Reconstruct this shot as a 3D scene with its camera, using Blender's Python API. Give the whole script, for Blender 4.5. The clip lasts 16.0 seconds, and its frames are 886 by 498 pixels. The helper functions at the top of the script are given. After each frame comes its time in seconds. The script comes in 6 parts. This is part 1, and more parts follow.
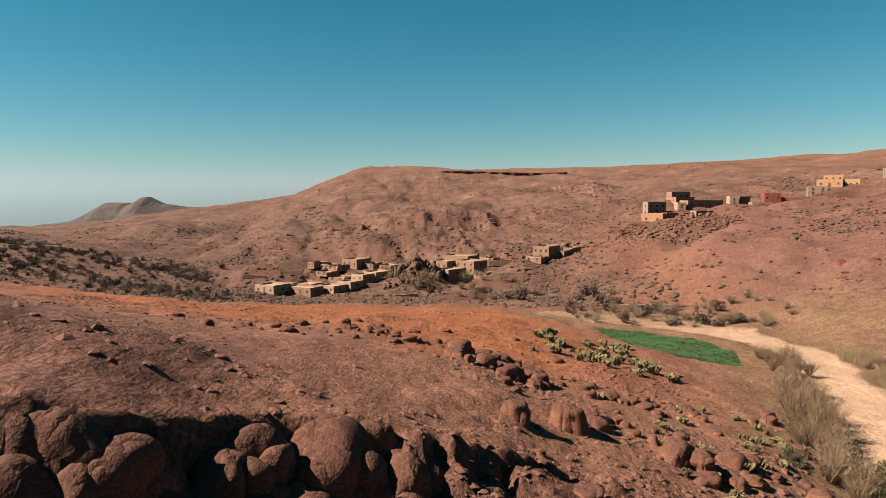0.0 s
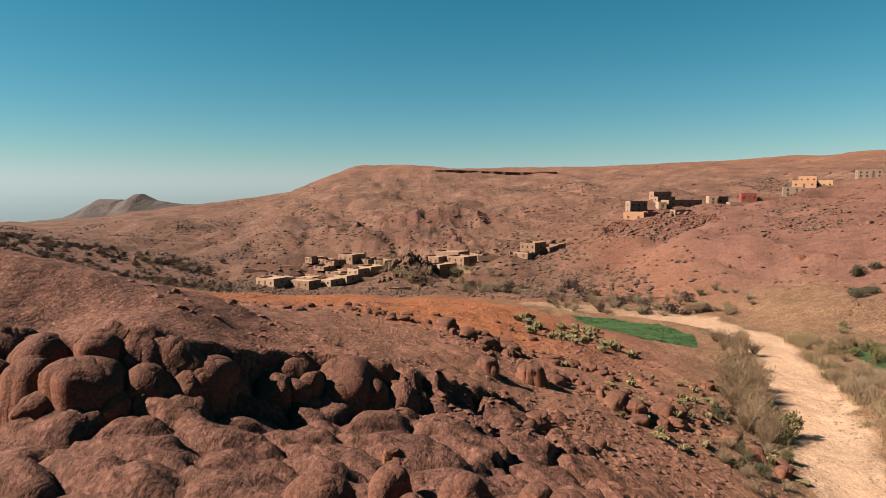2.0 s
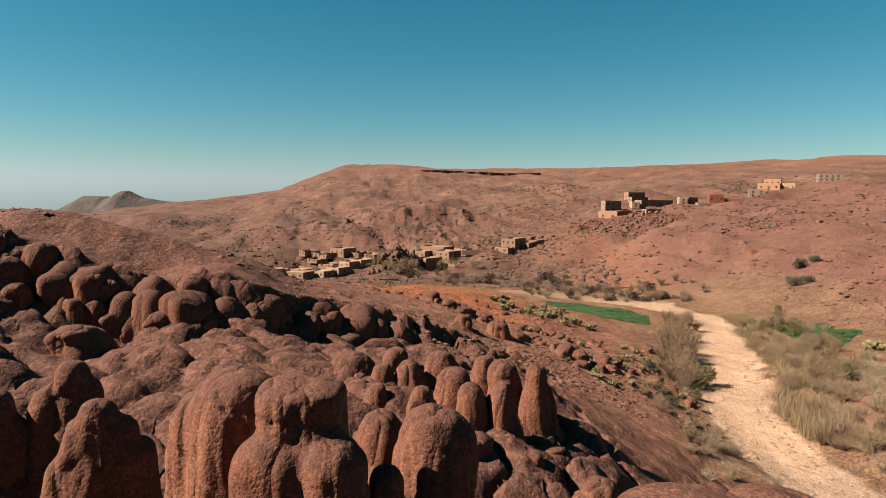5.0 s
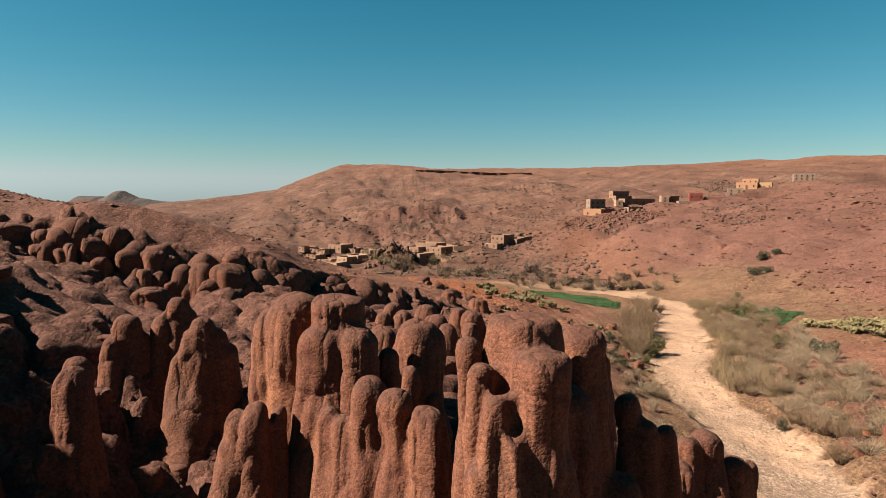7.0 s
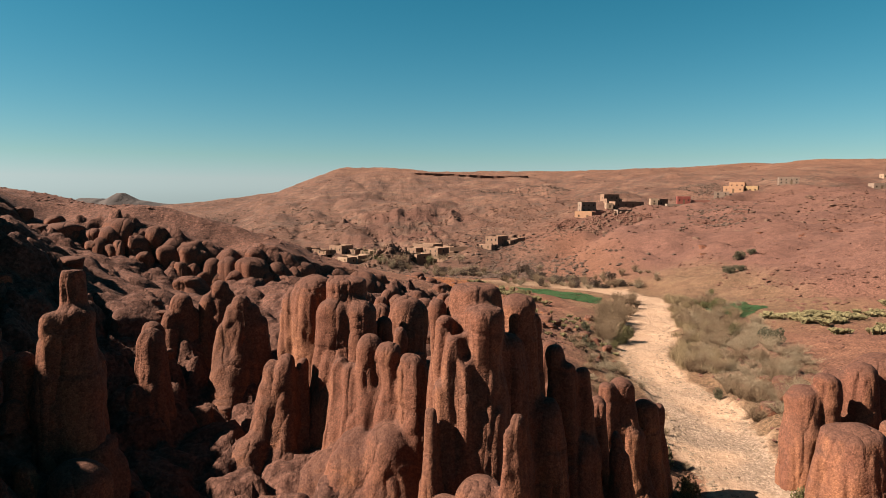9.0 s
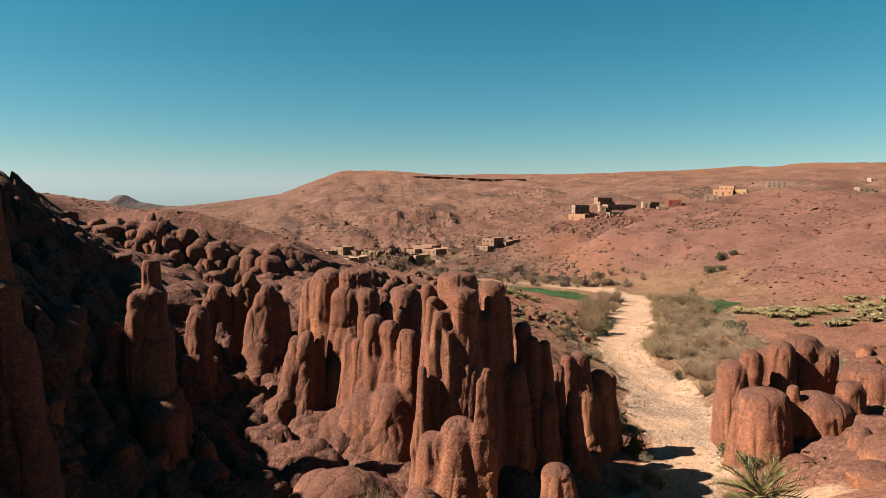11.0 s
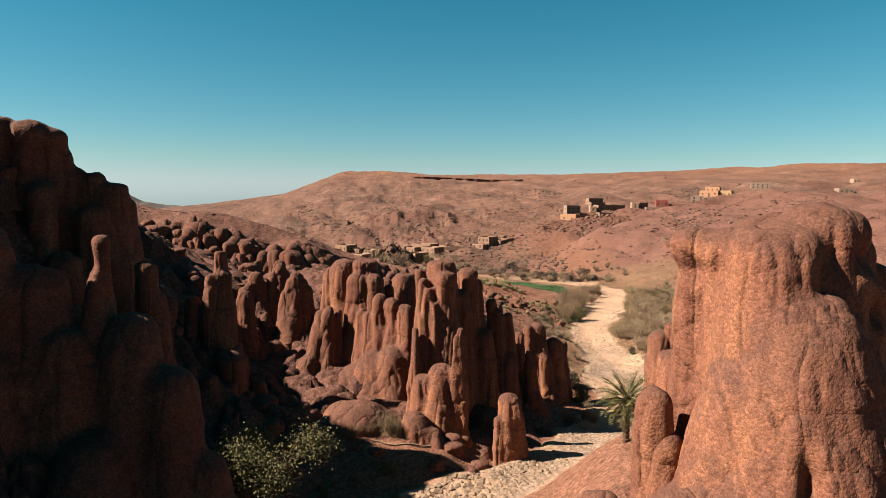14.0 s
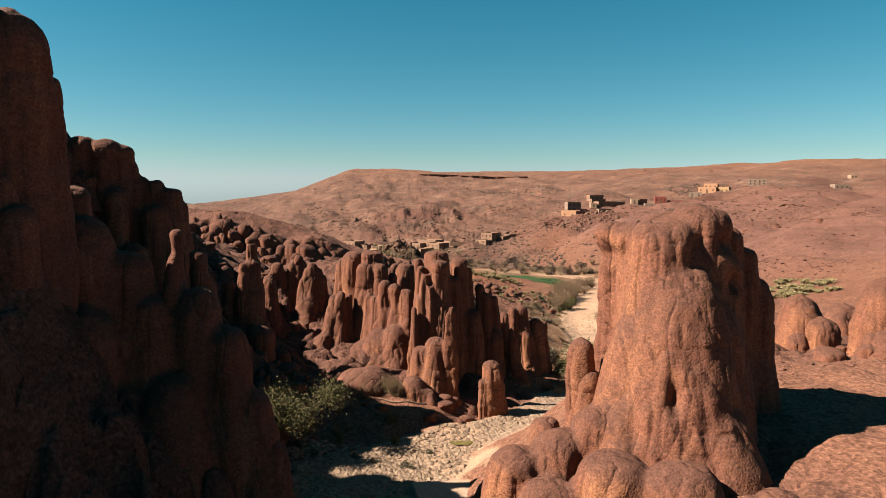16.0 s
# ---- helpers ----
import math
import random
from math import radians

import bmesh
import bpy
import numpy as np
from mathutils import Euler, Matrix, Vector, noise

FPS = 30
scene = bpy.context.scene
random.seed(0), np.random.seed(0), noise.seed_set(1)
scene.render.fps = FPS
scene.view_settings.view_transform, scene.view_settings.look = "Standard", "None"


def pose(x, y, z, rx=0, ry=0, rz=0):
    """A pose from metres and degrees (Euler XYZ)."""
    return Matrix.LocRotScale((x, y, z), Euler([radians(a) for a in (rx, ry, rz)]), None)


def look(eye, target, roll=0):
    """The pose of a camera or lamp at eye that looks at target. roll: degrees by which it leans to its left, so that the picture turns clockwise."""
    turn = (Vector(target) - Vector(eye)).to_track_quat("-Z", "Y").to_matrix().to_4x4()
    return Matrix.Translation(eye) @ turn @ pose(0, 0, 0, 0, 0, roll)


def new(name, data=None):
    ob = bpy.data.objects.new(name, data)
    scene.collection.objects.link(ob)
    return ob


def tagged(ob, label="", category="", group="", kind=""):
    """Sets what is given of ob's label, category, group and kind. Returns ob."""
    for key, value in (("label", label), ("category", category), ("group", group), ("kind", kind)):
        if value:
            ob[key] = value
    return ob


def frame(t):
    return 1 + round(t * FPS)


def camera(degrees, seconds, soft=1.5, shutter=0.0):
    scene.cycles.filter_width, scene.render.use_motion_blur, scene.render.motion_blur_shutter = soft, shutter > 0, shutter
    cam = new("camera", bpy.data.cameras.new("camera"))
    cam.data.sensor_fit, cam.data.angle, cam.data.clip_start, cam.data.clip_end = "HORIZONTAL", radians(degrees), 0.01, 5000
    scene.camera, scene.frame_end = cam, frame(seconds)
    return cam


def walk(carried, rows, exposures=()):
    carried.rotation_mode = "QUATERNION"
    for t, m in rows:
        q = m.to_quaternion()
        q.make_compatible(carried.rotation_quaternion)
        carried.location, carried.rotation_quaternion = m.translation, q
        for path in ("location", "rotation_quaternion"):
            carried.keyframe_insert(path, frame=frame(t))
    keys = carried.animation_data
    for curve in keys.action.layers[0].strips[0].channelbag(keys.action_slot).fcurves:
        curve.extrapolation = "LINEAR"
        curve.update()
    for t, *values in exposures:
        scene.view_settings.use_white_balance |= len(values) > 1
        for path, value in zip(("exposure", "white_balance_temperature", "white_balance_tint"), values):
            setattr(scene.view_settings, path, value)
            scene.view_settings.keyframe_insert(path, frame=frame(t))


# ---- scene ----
cam = camera(68.73, 16.0, soft=0.8)

PATH = [
    (0, look((0.00, -0.00, 30.00), (-0.00, 99.66, 21.76), -0.66)),
    (0.5, look((0.11, -2.40, 29.99), (0.19, 97.28, 21.91), -0.61)),
    (1, look((0.18, -6.28, 29.99), (0.88, 93.35, 21.51), -0.45)),
    (1.5, look((0.27, -8.80, 30.03), (1.20, 90.84, 21.58), -0.33)),
    (2, look((0.39, -11.13, 30.11), (1.49, 88.50, 21.60), -0.38)),
    (2.5, look((0.49, -13.43, 30.15), (1.76, 86.20, 21.70), -0.39)),
    (3, look((0.52, -16.48, 30.09), (2.41, 83.13, 21.46), -0.34)),
    (5.5, look((0.14, -29.31, 29.11), (3.74, 70.27, 20.67), 0.28)),
    (6, look((0.11, -32.99, 28.91), (4.08, 66.54, 19.99), 0.29)),
    (6.5, look((0.24, -35.77, 28.84), (4.30, 63.77, 20.17), 0.19)),
    (7, look((0.54, -39.21, 28.88), (4.63, 60.35, 20.41), 0.16)),
    (7.5, look((0.84, -42.23, 28.94), (5.03, 57.37, 20.95), 0.07)),
    (8, look((1.01, -44.65, 29.01), (5.09, 54.94, 21.00), -0.04)),
    (8.5, look((1.14, -47.47, 29.08), (5.31, 52.11, 20.93), 0.16)),
    (11, look((1.53, -59.77, 29.55), (5.78, 39.84, 21.78), 0.24)),
    (11.5, look((1.60, -63.00, 29.68), (6.13, 36.56, 21.47), 0.25)),
    (12, look((1.63, -65.38, 29.84), (6.33, 34.18, 21.67), 0.36)),
    (12.5, look((1.62, -67.34, 29.95), (6.30, 32.23, 21.99), 0.33)),
    (13, look((1.71, -69.90, 30.02), (6.35, 29.66, 21.95), 0.36)),
    (13.5, look((1.83, -72.61, 30.19), (6.15, 27.00, 22.44), 0.25)),
    (14, look((2.02, -75.50, 30.35), (6.18, 24.10, 22.45), 0.24)),
    (14.5, look((2.27, -78.80, 30.48), (5.96, 20.81, 22.44), 0.12)),
    (15, look((2.51, -81.44, 30.57), (5.89, 18.16, 22.34), -0.03)),
    (15.5, look((2.73, -83.72, 30.67), (5.89, 15.86, 22.09), -0.04)),
    (16, look((2.96, -86.40, 30.78), (5.96, 13.20, 22.35), 0.01)),
]
walk(cam, PATH, [(0, 2.06), (9, 2.06), (11.5, 2.16), (13, 2.21), (16, 2.23)])

# ---- light ----
SUN_DIR = Vector((-0.74, -0.07, 0.668)).normalized()      # towards the sun
sun_data = bpy.data.lights.new("sun", "SUN")
sun_data.energy, sun_data.angle, sun_data.color = 5.0, radians(0.53), (1.0, 0.9, 0.76)
sun = new("sun", sun_data)
sun.rotation_euler = SUN_DIR.to_track_quat("Z", "Y").to_euler()
world = bpy.data.worlds.new("sky")
scene.world = world
world.use_nodes = True
wn = world.node_tree
wn.nodes.clear()
sky = wn.nodes.new("ShaderNodeTexSky")
sky.sky_type, sky.sun_disc = "NISHITA", False
sky.sun_elevation = math.asin(SUN_DIR.z)
sky.sun_rotation = math.atan2(SUN_DIR.x, SUN_DIR.y)
sky.altitude, sky.air_density, sky.dust_density, sky.ozone_density = 1200, 1.0, 0.6, 1.5
split = wn.nodes.new("ShaderNodeSeparateColor")
join = wn.nodes.new("ShaderNodeCombineColor")
wn.links.new(sky.outputs[0], split.inputs[0])


def sky_math(op, a, b):
    n = wn.nodes.new("ShaderNodeMath")
    n.operation = op
    for slot, v in enumerate((a, b)):
        if isinstance(v, float):
            n.inputs[slot].default_value = v
        else:
            wn.links.new(v, n.inputs[slot])
    return n.outputs[0]


# the clear teal of the desert sky: less red where it is bluest
haze = sky_math("SUBTRACT", split.outputs[0], sky_math("MULTIPLY", sky_math("SUBTRACT", split.outputs[2], split.outputs[0]), 0.42))
wn.links.new(sky_math("MINIMUM", sky_math("MULTIPLY", sky_math("MAXIMUM", haze, 0.0), 0.88), sky_math("MULTIPLY", split.outputs[1], 0.84)), join.inputs[0])
wn.links.new(sky_math("MULTIPLY", split.outputs[1], 1.02), join.inputs[1])
wn.links.new(sky_math("MAXIMUM", sky_math("MULTIPLY", split.outputs[2], 0.97), sky_math("MULTIPLY", split.outputs[1], 1.0)), join.inputs[2])
bg = wn.nodes.new("ShaderNodeBackground")
bg.inputs[1].default_value = 0.0196
wout = wn.nodes.new("ShaderNodeOutputWorld")
wn.links.new(join.outputs[0], bg.inputs[0])
wn.links.new(bg.outputs[0], wout.inputs[0])
scene.view_settings.exposure = 2.06


# ---- noise ----
def hash3(i, j, k):
    n = (i * 73856093) ^ (j * 19349663) ^ (k * 83492791)
    n = (n ^ (n >> 13)) * 1274126177
    n = n ^ (n >> 16)
    return (n & 0xFFFF) / 32767.5 - 1.0


def vnoise(x, y, z):
    """Smooth value noise, -1 to 1, on arrays."""
    xi, yi, zi = np.floor(x).astype(np.int64), np.floor(y).astype(np.int64), np.floor(z).astype(np.int64)
    fx, fy, fz = x - xi, y - yi, z - zi
    fx, fy, fz = (v * v * v * (v * (v * 6 - 15) + 10) for v in (fx, fy, fz))
    out = 0
    for a in (0, 1):
        for b in (0, 1):
            for c in (0, 1):
                w = (fx if a else 1 - fx) * (fy if b else 1 - fy) * (fz if c else 1 - fz)
                out = out + w * hash3(xi + a, yi + b, zi + c)
    return out


def fbm(x, y, z, octaves=3):
    total, amp = 0, 1.0
    for o in range(octaves):
        total = total + amp * vnoise(x * 2**o + 17.3 * o, y * 2**o - 9.1 * o, z * 2**o + 4.7 * o)
        amp *= 0.5
    return total


def step(a, b, x):
    t = np.clip((x - a) / (b - a), 0, 1)
    return t * t * (3 - 2 * t)


# ---- materials ----
def material(name):
    m = bpy.data.materials.new(name)
    m.use_nodes = True
    t = m.node_tree
    return m, t, t.nodes["Principled BSDF"]


def node(t, kind, **inputs):
    n = t.nodes.new(kind)
    for k, v in inputs.items():
        n.inputs[k.replace("_", " ")].default_value = v
    return n


def ramp(t, fac, *stops):
    n = t.nodes.new("ShaderNodeValToRGB")
    e = n.color_ramp.elements
    while len(e) < len(stops):
        e.new(0.5)
    for el, (p, c) in zip(e, stops):
        el.position, el.color = p, (*c, 1) if len(c) == 3 else c
    t.links.new(fac, n.inputs[0])
    return n.outputs[0]


def blend(t, fac, a, b, mode="MIX"):
    n = t.nodes.new("ShaderNodeMix")
    n.data_type, n.blend_type = "RGBA", mode
    for slot, v in ((0, fac), (6, a), (7, b)):
        if isinstance(v, (int, float)):
            n.inputs[slot].default_value = v
        elif isinstance(v, tuple):
            n.inputs[slot].default_value = (*v, 1)
        else:
            t.links.new(v, n.inputs[slot])
    return n.outputs[2]


def math_node(t, op, a, b=0.0, c=0.0):
    n = t.nodes.new("ShaderNodeMath")
    n.operation = op
    for i, v in enumerate((a, b, c)):
        if isinstance(v, (int, float)):
            n.inputs[i].default_value = v
        else:
            t.links.new(v, n.inputs[i])
    return n.outputs[0]


def world_place(t, scale=(1, 1, 1)):
    g = t.nodes.new("ShaderNodeNewGeometry")
    m = t.nodes.new("ShaderNodeMapping")
    m.inputs["Scale"].default_value = scale
    t.links.new(g.outputs["Position"], m.inputs[0])
    return m.outputs[0]


def noise_tex(t, scale, detail=4.0, rough=0.55, vec=None):
    n = node(t, "ShaderNodeTexNoise", Scale=scale, Detail=detail, Roughness=rough)
    t.links.new(vec if vec is not None else world_place(t), n.inputs["Vector"])
    return n.outputs["Fac"]


def bump(t, bsdf, height, strength, distance, under=None):
    b = node(t, "ShaderNodeBump", Strength=strength, Distance=distance)
    t.links.new(height, b.inputs["Height"])
    if under is not None:
        t.links.new(under, b.inputs["Normal"])
    t.links.new(b.outputs[0], bsdf.inputs["Normal"])
    return b.outputs[0]


def plain(name, a, b, scale=6.0, rough=0.85, bumps=0.3, dist=0.02):
    m, t, p = material(name)
    n = noise_tex(t, scale, 5.0)
    t.links.new(ramp(t, n, (0.3, tuple(0.56 * c for c in a)), (0.7, tuple(0.56 * c for c in b))), p.inputs["Base Color"])
    p.inputs["Roughness"].default_value = rough
    p.inputs["Specular IOR Level"].default_value = 0.12
    bump(t, p, noise_tex(t, scale * 4, 4.0), bumps, dist)
    return m


def rock_material(name, fresh_share=0.0):
    m, t, p = material(name)
    big = noise_tex(t, 0.16, 5.0, 0.6)
    base = ramp(t, big, (0.3, (0.115, 0.046, 0.030)), (0.55, (0.16, 0.066, 0.041)), (0.75, (0.205, 0.09, 0.055)))
    g = t.nodes.new("ShaderNodeNewGeometry")
    place = t.nodes.new("ShaderNodeSeparateXYZ")
    t.links.new(g.outputs["Position"], place.inputs[0])
    # fresh orange rock: in streaks, and more of it towards the stream that undercuts the columns
    streak = noise_tex(t, 0.5, 4.0, 0.6, world_place(t, (1.0, 1.0, 0.16)))
    low = math_node(t, "MULTIPLY", math_node(t, "SUBTRACT", 15.0, place.outputs["Z"]), 0.03)
    fresh = math_node(t, "ADD", math_node(t, "ADD", streak, fresh_share), math_node(t, "MINIMUM", math_node(t, "MAXIMUM", low, -0.06), 0.1))
    base = blend(t, ramp(t, fresh, (0.5, (0, 0, 0)), (0.8, (0.75, 0.75, 0.75))), base, (0.32, 0.14, 0.072))
    # weathered dark crust on what faces the sky
    s = t.nodes.new("ShaderNodeSeparateXYZ")
    t.links.new(g.outputs["Normal"], s.inputs[0])
    up = math_node(t, "ADD", s.outputs["Z"], math_node(t, "MULTIPLY", math_node(t, "SUBTRACT", big, 0.5), 1.2))
    base = blend(t, ramp(t, up, (0.05, (0, 0, 0)), (0.6, (0.85, 0.85, 0.85))), base, (0.078, 0.037, 0.027))
    # pebbles set in the rock, coarse and fine
    vor = node(t, "ShaderNodeTexVoronoi", Scale=7.5)
    t.links.new(world_place(t), vor.inputs["Vector"])
    small = node(t, "ShaderNodeTexVoronoi", Scale=19.0)
    t.links.new(world_place(t), small.inputs["Vector"])
    base = blend(t, 0.45, base, ramp(t, vor.outputs["Color"], (0.1, (0.55, 0.53, 0.52)), (0.9, (1.5, 1.48, 1.46))), "MULTIPLY")
    base = blend(t, 0.6, base, ramp(t, small.outputs["Color"], (0.1, (0.5, 0.48, 0.47)), (0.9, (1.5, 1.5, 1.5))), "MULTIPLY")
    t.links.new(blend(t, 1.0, base, (0.68, 0.66, 0.645), "MULTIPLY"), p.inputs["Base Color"])
    p.inputs["Roughness"].default_value = 0.95
    p.inputs["Specular IOR Level"].default_value = 0.1
    first = bump(t, p, noise_tex(t, 1.6, 5.0, 0.6), 0.3, 0.12)
    crease = math_node(t, "ABSOLUTE", math_node(t, "SUBTRACT", noise_tex(t, 0.6, 2.0, 0.45, world_place(t, (1.0, 1.0, 0.16))), 0.5), 0.0)
    second = bump(t, p, ramp(t, crease, (0.0, (0, 0, 0)), (0.06, (0.7, 0.7, 0.7)), (0.2, (1, 1, 1))), 0.5, 0.22, first)
    third = bump(t, p, math_node(t, "SUBTRACT", 1.0, vor.outputs["Distance"]), 0.5, 0.05, second)
    bump(t, p, math_node(t, "SUBTRACT", 1.0, small.outputs["Distance"]), 0.55, 0.025, third)
    return m


def ground_material():
    m, t, p = material("ground_earth")

    def attr(name):
        a = t.nodes.new("ShaderNodeAttribute")
        a.attribute_name = name
        return a.outputs["Fac"]

    big = noise_tex(t, 0.02, 6.0, 0.6)
    mid = noise_tex(t, 0.35, 6.0, 0.65)
    fine = noise_tex(t, 4.0, 5.0, 0.7)
    far_fine = noise_tex(t, 0.12, 8.0, 0.75)
    earth = ramp(t, mid, (0.3, (0.12, 0.050, 0.032)), (0.7, (0.18, 0.078, 0.049)))
    earth = blend(t, ramp(t, big, (0.42, (0, 0, 0)), (0.6, (0.7, 0.7, 0.7))), earth, (0.195, 0.09, 0.055))
    far = ramp(t, noise_tex(t, 0.05, 8.0, 0.7), (0.3, (0.078, 0.039, 0.029)), (0.5, (0.132, 0.064, 0.043)), (0.72, (0.19, 0.097, 0.064)))
    strata = ramp(t, noise_tex(t, 0.05, 7.0, 0.7, world_place(t, (0.7, 1.6, 5.0))), (0.52, (0, 0, 0)), (0.68, (0.65, 0.65, 0.65)))
    far = blend(t, strata, far, (0.215, 0.128, 0.09))
    scrubby = ramp(t, noise_tex(t, 0.16, 9.0, 0.78, world_place(t, (1.0, 0.7, 2.0))), (0.5, (0, 0, 0)), (0.6, (0.75, 0.75, 0.75)))
    far = blend(t, scrubby, far, (0.072, 0.046, 0.034))
    # the hill's crown is bare orange earth
    g = t.nodes.new("ShaderNodeNewGeometry")
    at = t.nodes.new("ShaderNodeSeparateXYZ")
    t.links.new(g.outputs["Position"], at.inputs[0])
    crown = math_node(t, "ADD", math_node(t, "MULTIPLY", at.outputs["Z"], 0.0125), math_node(t, "MULTIPLY", big, 0.3))
    far = blend(t, ramp(t, crown, (0.15, (0.8, 0.8, 0.82)), (0.4, (0.9, 0.9, 0.92)), (0.7, (1.0, 1.0, 1.0))), (0, 0, 0), far)
    far = blend(t, ramp(t, crown, (0.68, (0, 0, 0)), (0.95, (0.7, 0.7, 0.7))), far, (0.185, 0.083, 0.048))
    earth = blend(t, attr("far"), earth, far)
    earth = blend(t, attr("orange"), earth, ramp(t, mid, (0.3, (0.19, 0.062, 0.024)), (0.7, (0.245, 0.088, 0.037))))
    sand = ramp(t, mid, (0.35, (0.335, 0.202, 0.128)), (0.65, (0.40, 0.25, 0.163)))
    earth = blend(t, attr("red"), earth, ramp(t, far_fine, (0.3, (0.10, 0.046, 0.034)), (0.7, (0.172, 0.081, 0.058))))
    earth = blend(t, attr("rock"), earth, ramp(t, mid, (0.3, (0.078, 0.036, 0.026)), (0.7, (0.128, 0.058, 0.04))))
    earth = blend(t, attr("scrub"), earth, ramp(t, mid, (0.35, (0.12, 0.070, 0.038)), (0.65, (0.18, 0.115, 0.062))))
    earth = blend(t, attr("sand"), earth, sand)
    pebbles = node(t, "ShaderNodeTexVoronoi", Scale=6.0)
    t.links.new(world_place(t), pebbles.inputs["Vector"])
    earth = blend(t, attr("gravel"), earth, ramp(t, pebbles.outputs["Color"], (0.1, (0.14, 0.093, 0.066)), (0.6, (0.225, 0.15, 0.106)), (0.95, (0.36, 0.26, 0.19))))
    vor = node(t, "ShaderNodeTexVoronoi", Scale=4.5)
    t.links.new(world_place(t), vor.inputs["Vector"])
    earth = blend(t, math_node(t, "SUBTRACT", 0.85, math_node(t, "MULTIPLY", attr("sand"), 0.55)), earth, ramp(t, vor.outputs["Color"], (0.1, (0.6, 0.58, 0.56)), (0.9, (1.35, 1.35, 1.35))), "MULTIPLY")
    worn = ramp(t, noise_tex(t, 0.5, 9.0, 0.8), (0.36, (0.52, 0.5, 0.5)), (0.5, (1.0, 1.0, 1.0)), (0.66, (1.3, 1.32, 1.33)))
    earth = blend(t, math_node(t, "SUBTRACT", math_node(t, "ADD", math_node(t, "MULTIPLY", attr("far"), 0.4), 0.4), math_node(t, "MULTIPLY", attr("sand"), 0.3)), earth, worn, "MULTIPLY")
    earth = blend(t, math_node(t, "SUBTRACT", 0.8, math_node(t, "MULTIPLY", attr("sand"), 0.5)), earth, ramp(t, fine, (0.3, (0.42, 0.41, 0.4)), (0.7, (1.5, 1.5, 1.5))), "MULTIPLY")
    t.links.new(blend(t, 1.0, earth, (0.62, 0.62, 0.63), "MULTIPLY"), p.inputs["Base Color"])
    p.inputs["Roughness"].default_value = 0.95
    p.inputs["Specular IOR Level"].default_value = 0.1
    wide_bump = bump(t, p, noise_tex(t, 0.09, 9.0, 0.72, world_place(t, (1.0, 0.6, 1.0))), 0.6, 2.0)
    first = bump(t, p, noise_tex(t, 0.6, 6.0, 0.62), 0.55, 0.4, wide_bump)
    bump(t, p, vor.outputs["Distance"], 0.4, 0.06, first)
    return m


ROCK = rock_material("conglomerate_rock")
FRESH_ROCK = rock_material("fresh_conglomerate_rock", 0.13)
HILL_ROCK = plain("hill_rock", (0.105, 0.054, 0.037), (0.19, 0.105, 0.072), 0.5, 0.95, 0.8, 0.4)
EARTH = ground_material()


# ---- ground ----
STATIONS = []


def station(y, *pairs):
    """The lie of the land across the valley at y: pairs of x, height."""
    STATIONS.append((y, np.array(pairs[0::2], float), np.array(pairs[1::2], float)))


station(-400, -600, 60, -40, 46, -14, 12, 8, 10, 30, 22, 600, 60)
station(-90, -90, 58, -34, 44, -24, 34, -14, 12, -6, 10.5, 10, 10.5, 20, 15, 40, 18, 90, 26)
station(-62, -90, 56, -34, 42, -24, 34, -14, 13, -8, 10.5, 6, 10.2, 12, 15, 24, 17, 40, 18, 90, 26)
# unseen ground left of x = -26 has heights set to shade the cliff
station(-50, -90, 68, -40, 54, -34, 49, -27, 41.5, -23, 36, -18, 27, -12, 14, -8, 10, 4, 9.8, 8, 13, 13, 16.5, 22, 17.4, 34, 17.4, 60, 20, 120, 30)
station(-46, -90, 64, -40, 45, -34, 39.5, -28, 32.5, -24, 28, -18, 21.5, -12, 13.7, -8, 9.9, 5, 9.7, 9, 12.5, 13.5, 16, 22, 17.3, 34, 17.4, 60, 19.5, 120, 30)
station(-42, -90, 64, -40, 39, -34, 34, -28, 28.5, -24, 24.5, -18, 19, -12, 13.5, -8, 9.8, 6, 9.6, 10, 12, 14, 15.5, 22, 17.2, 34, 17.4, 60, 19, 120, 30)
station(-36, -90, 58, -40, 42, -34, 36.5, -28, 30.5, -24, 25.2, -18, 18.5, -12, 13, -7, 9.8, 7, 9.5, 11, 11, 15, 14.6, 22, 16.2, 34, 16.8, 60, 19, 120, 30)
station(-33.5, -90, 60, -40, 46, -34, 42, -28, 36.3, -24, 31, -18, 19.5, -12, 13, -6.5, 9.9, -1, 9.7, 8, 9.4, 11.5, 10.6, 15.5, 14.1, 21.5, 15.6, 30, 16.3, 50, 18, 120, 30)
station(-31, -90, 60, -40, 45.5, -34, 42, -28, 36, -24, 30.6, -18, 20, -12, 13, -6, 9.9, -2, 9.7, 9, 9.4, 12, 10.2, 16, 13.6, 21, 15, 26, 15.8, 40, 16.5, 120, 30)
station(-28, -90, 56, -40, 43, -34, 35.5, -28, 31, -24, 28, -18, 20, -12, 13, -6, 11.2, 4, 11.0, 6, 9.6, 13, 9.2, 17, 11.5, 22, 14, 26, 15, 40, 16, 120, 30)
station(-24, -90, 54, -40, 41, -34, 34, -28, 29.5, -24, 26.5, -17, 18.5, -10, 12.6, -3, 11.8, 4, 11.0, 8, 9.4, 17, 9.0, 21, 11, 26, 12.5, 32, 13.8, 60, 16, 120, 28)
station(-18, -90, 52, -40, 39, -34, 31.5, -28, 26.5, -24, 22.8, -17, 16.5, -10, 11.4, -4, 11.6, 6, 11.2, 10, 10.4, 16, 8.9, 23, 8.7, 27, 10.6, 36, 13.5, 60, 16, 120, 28)
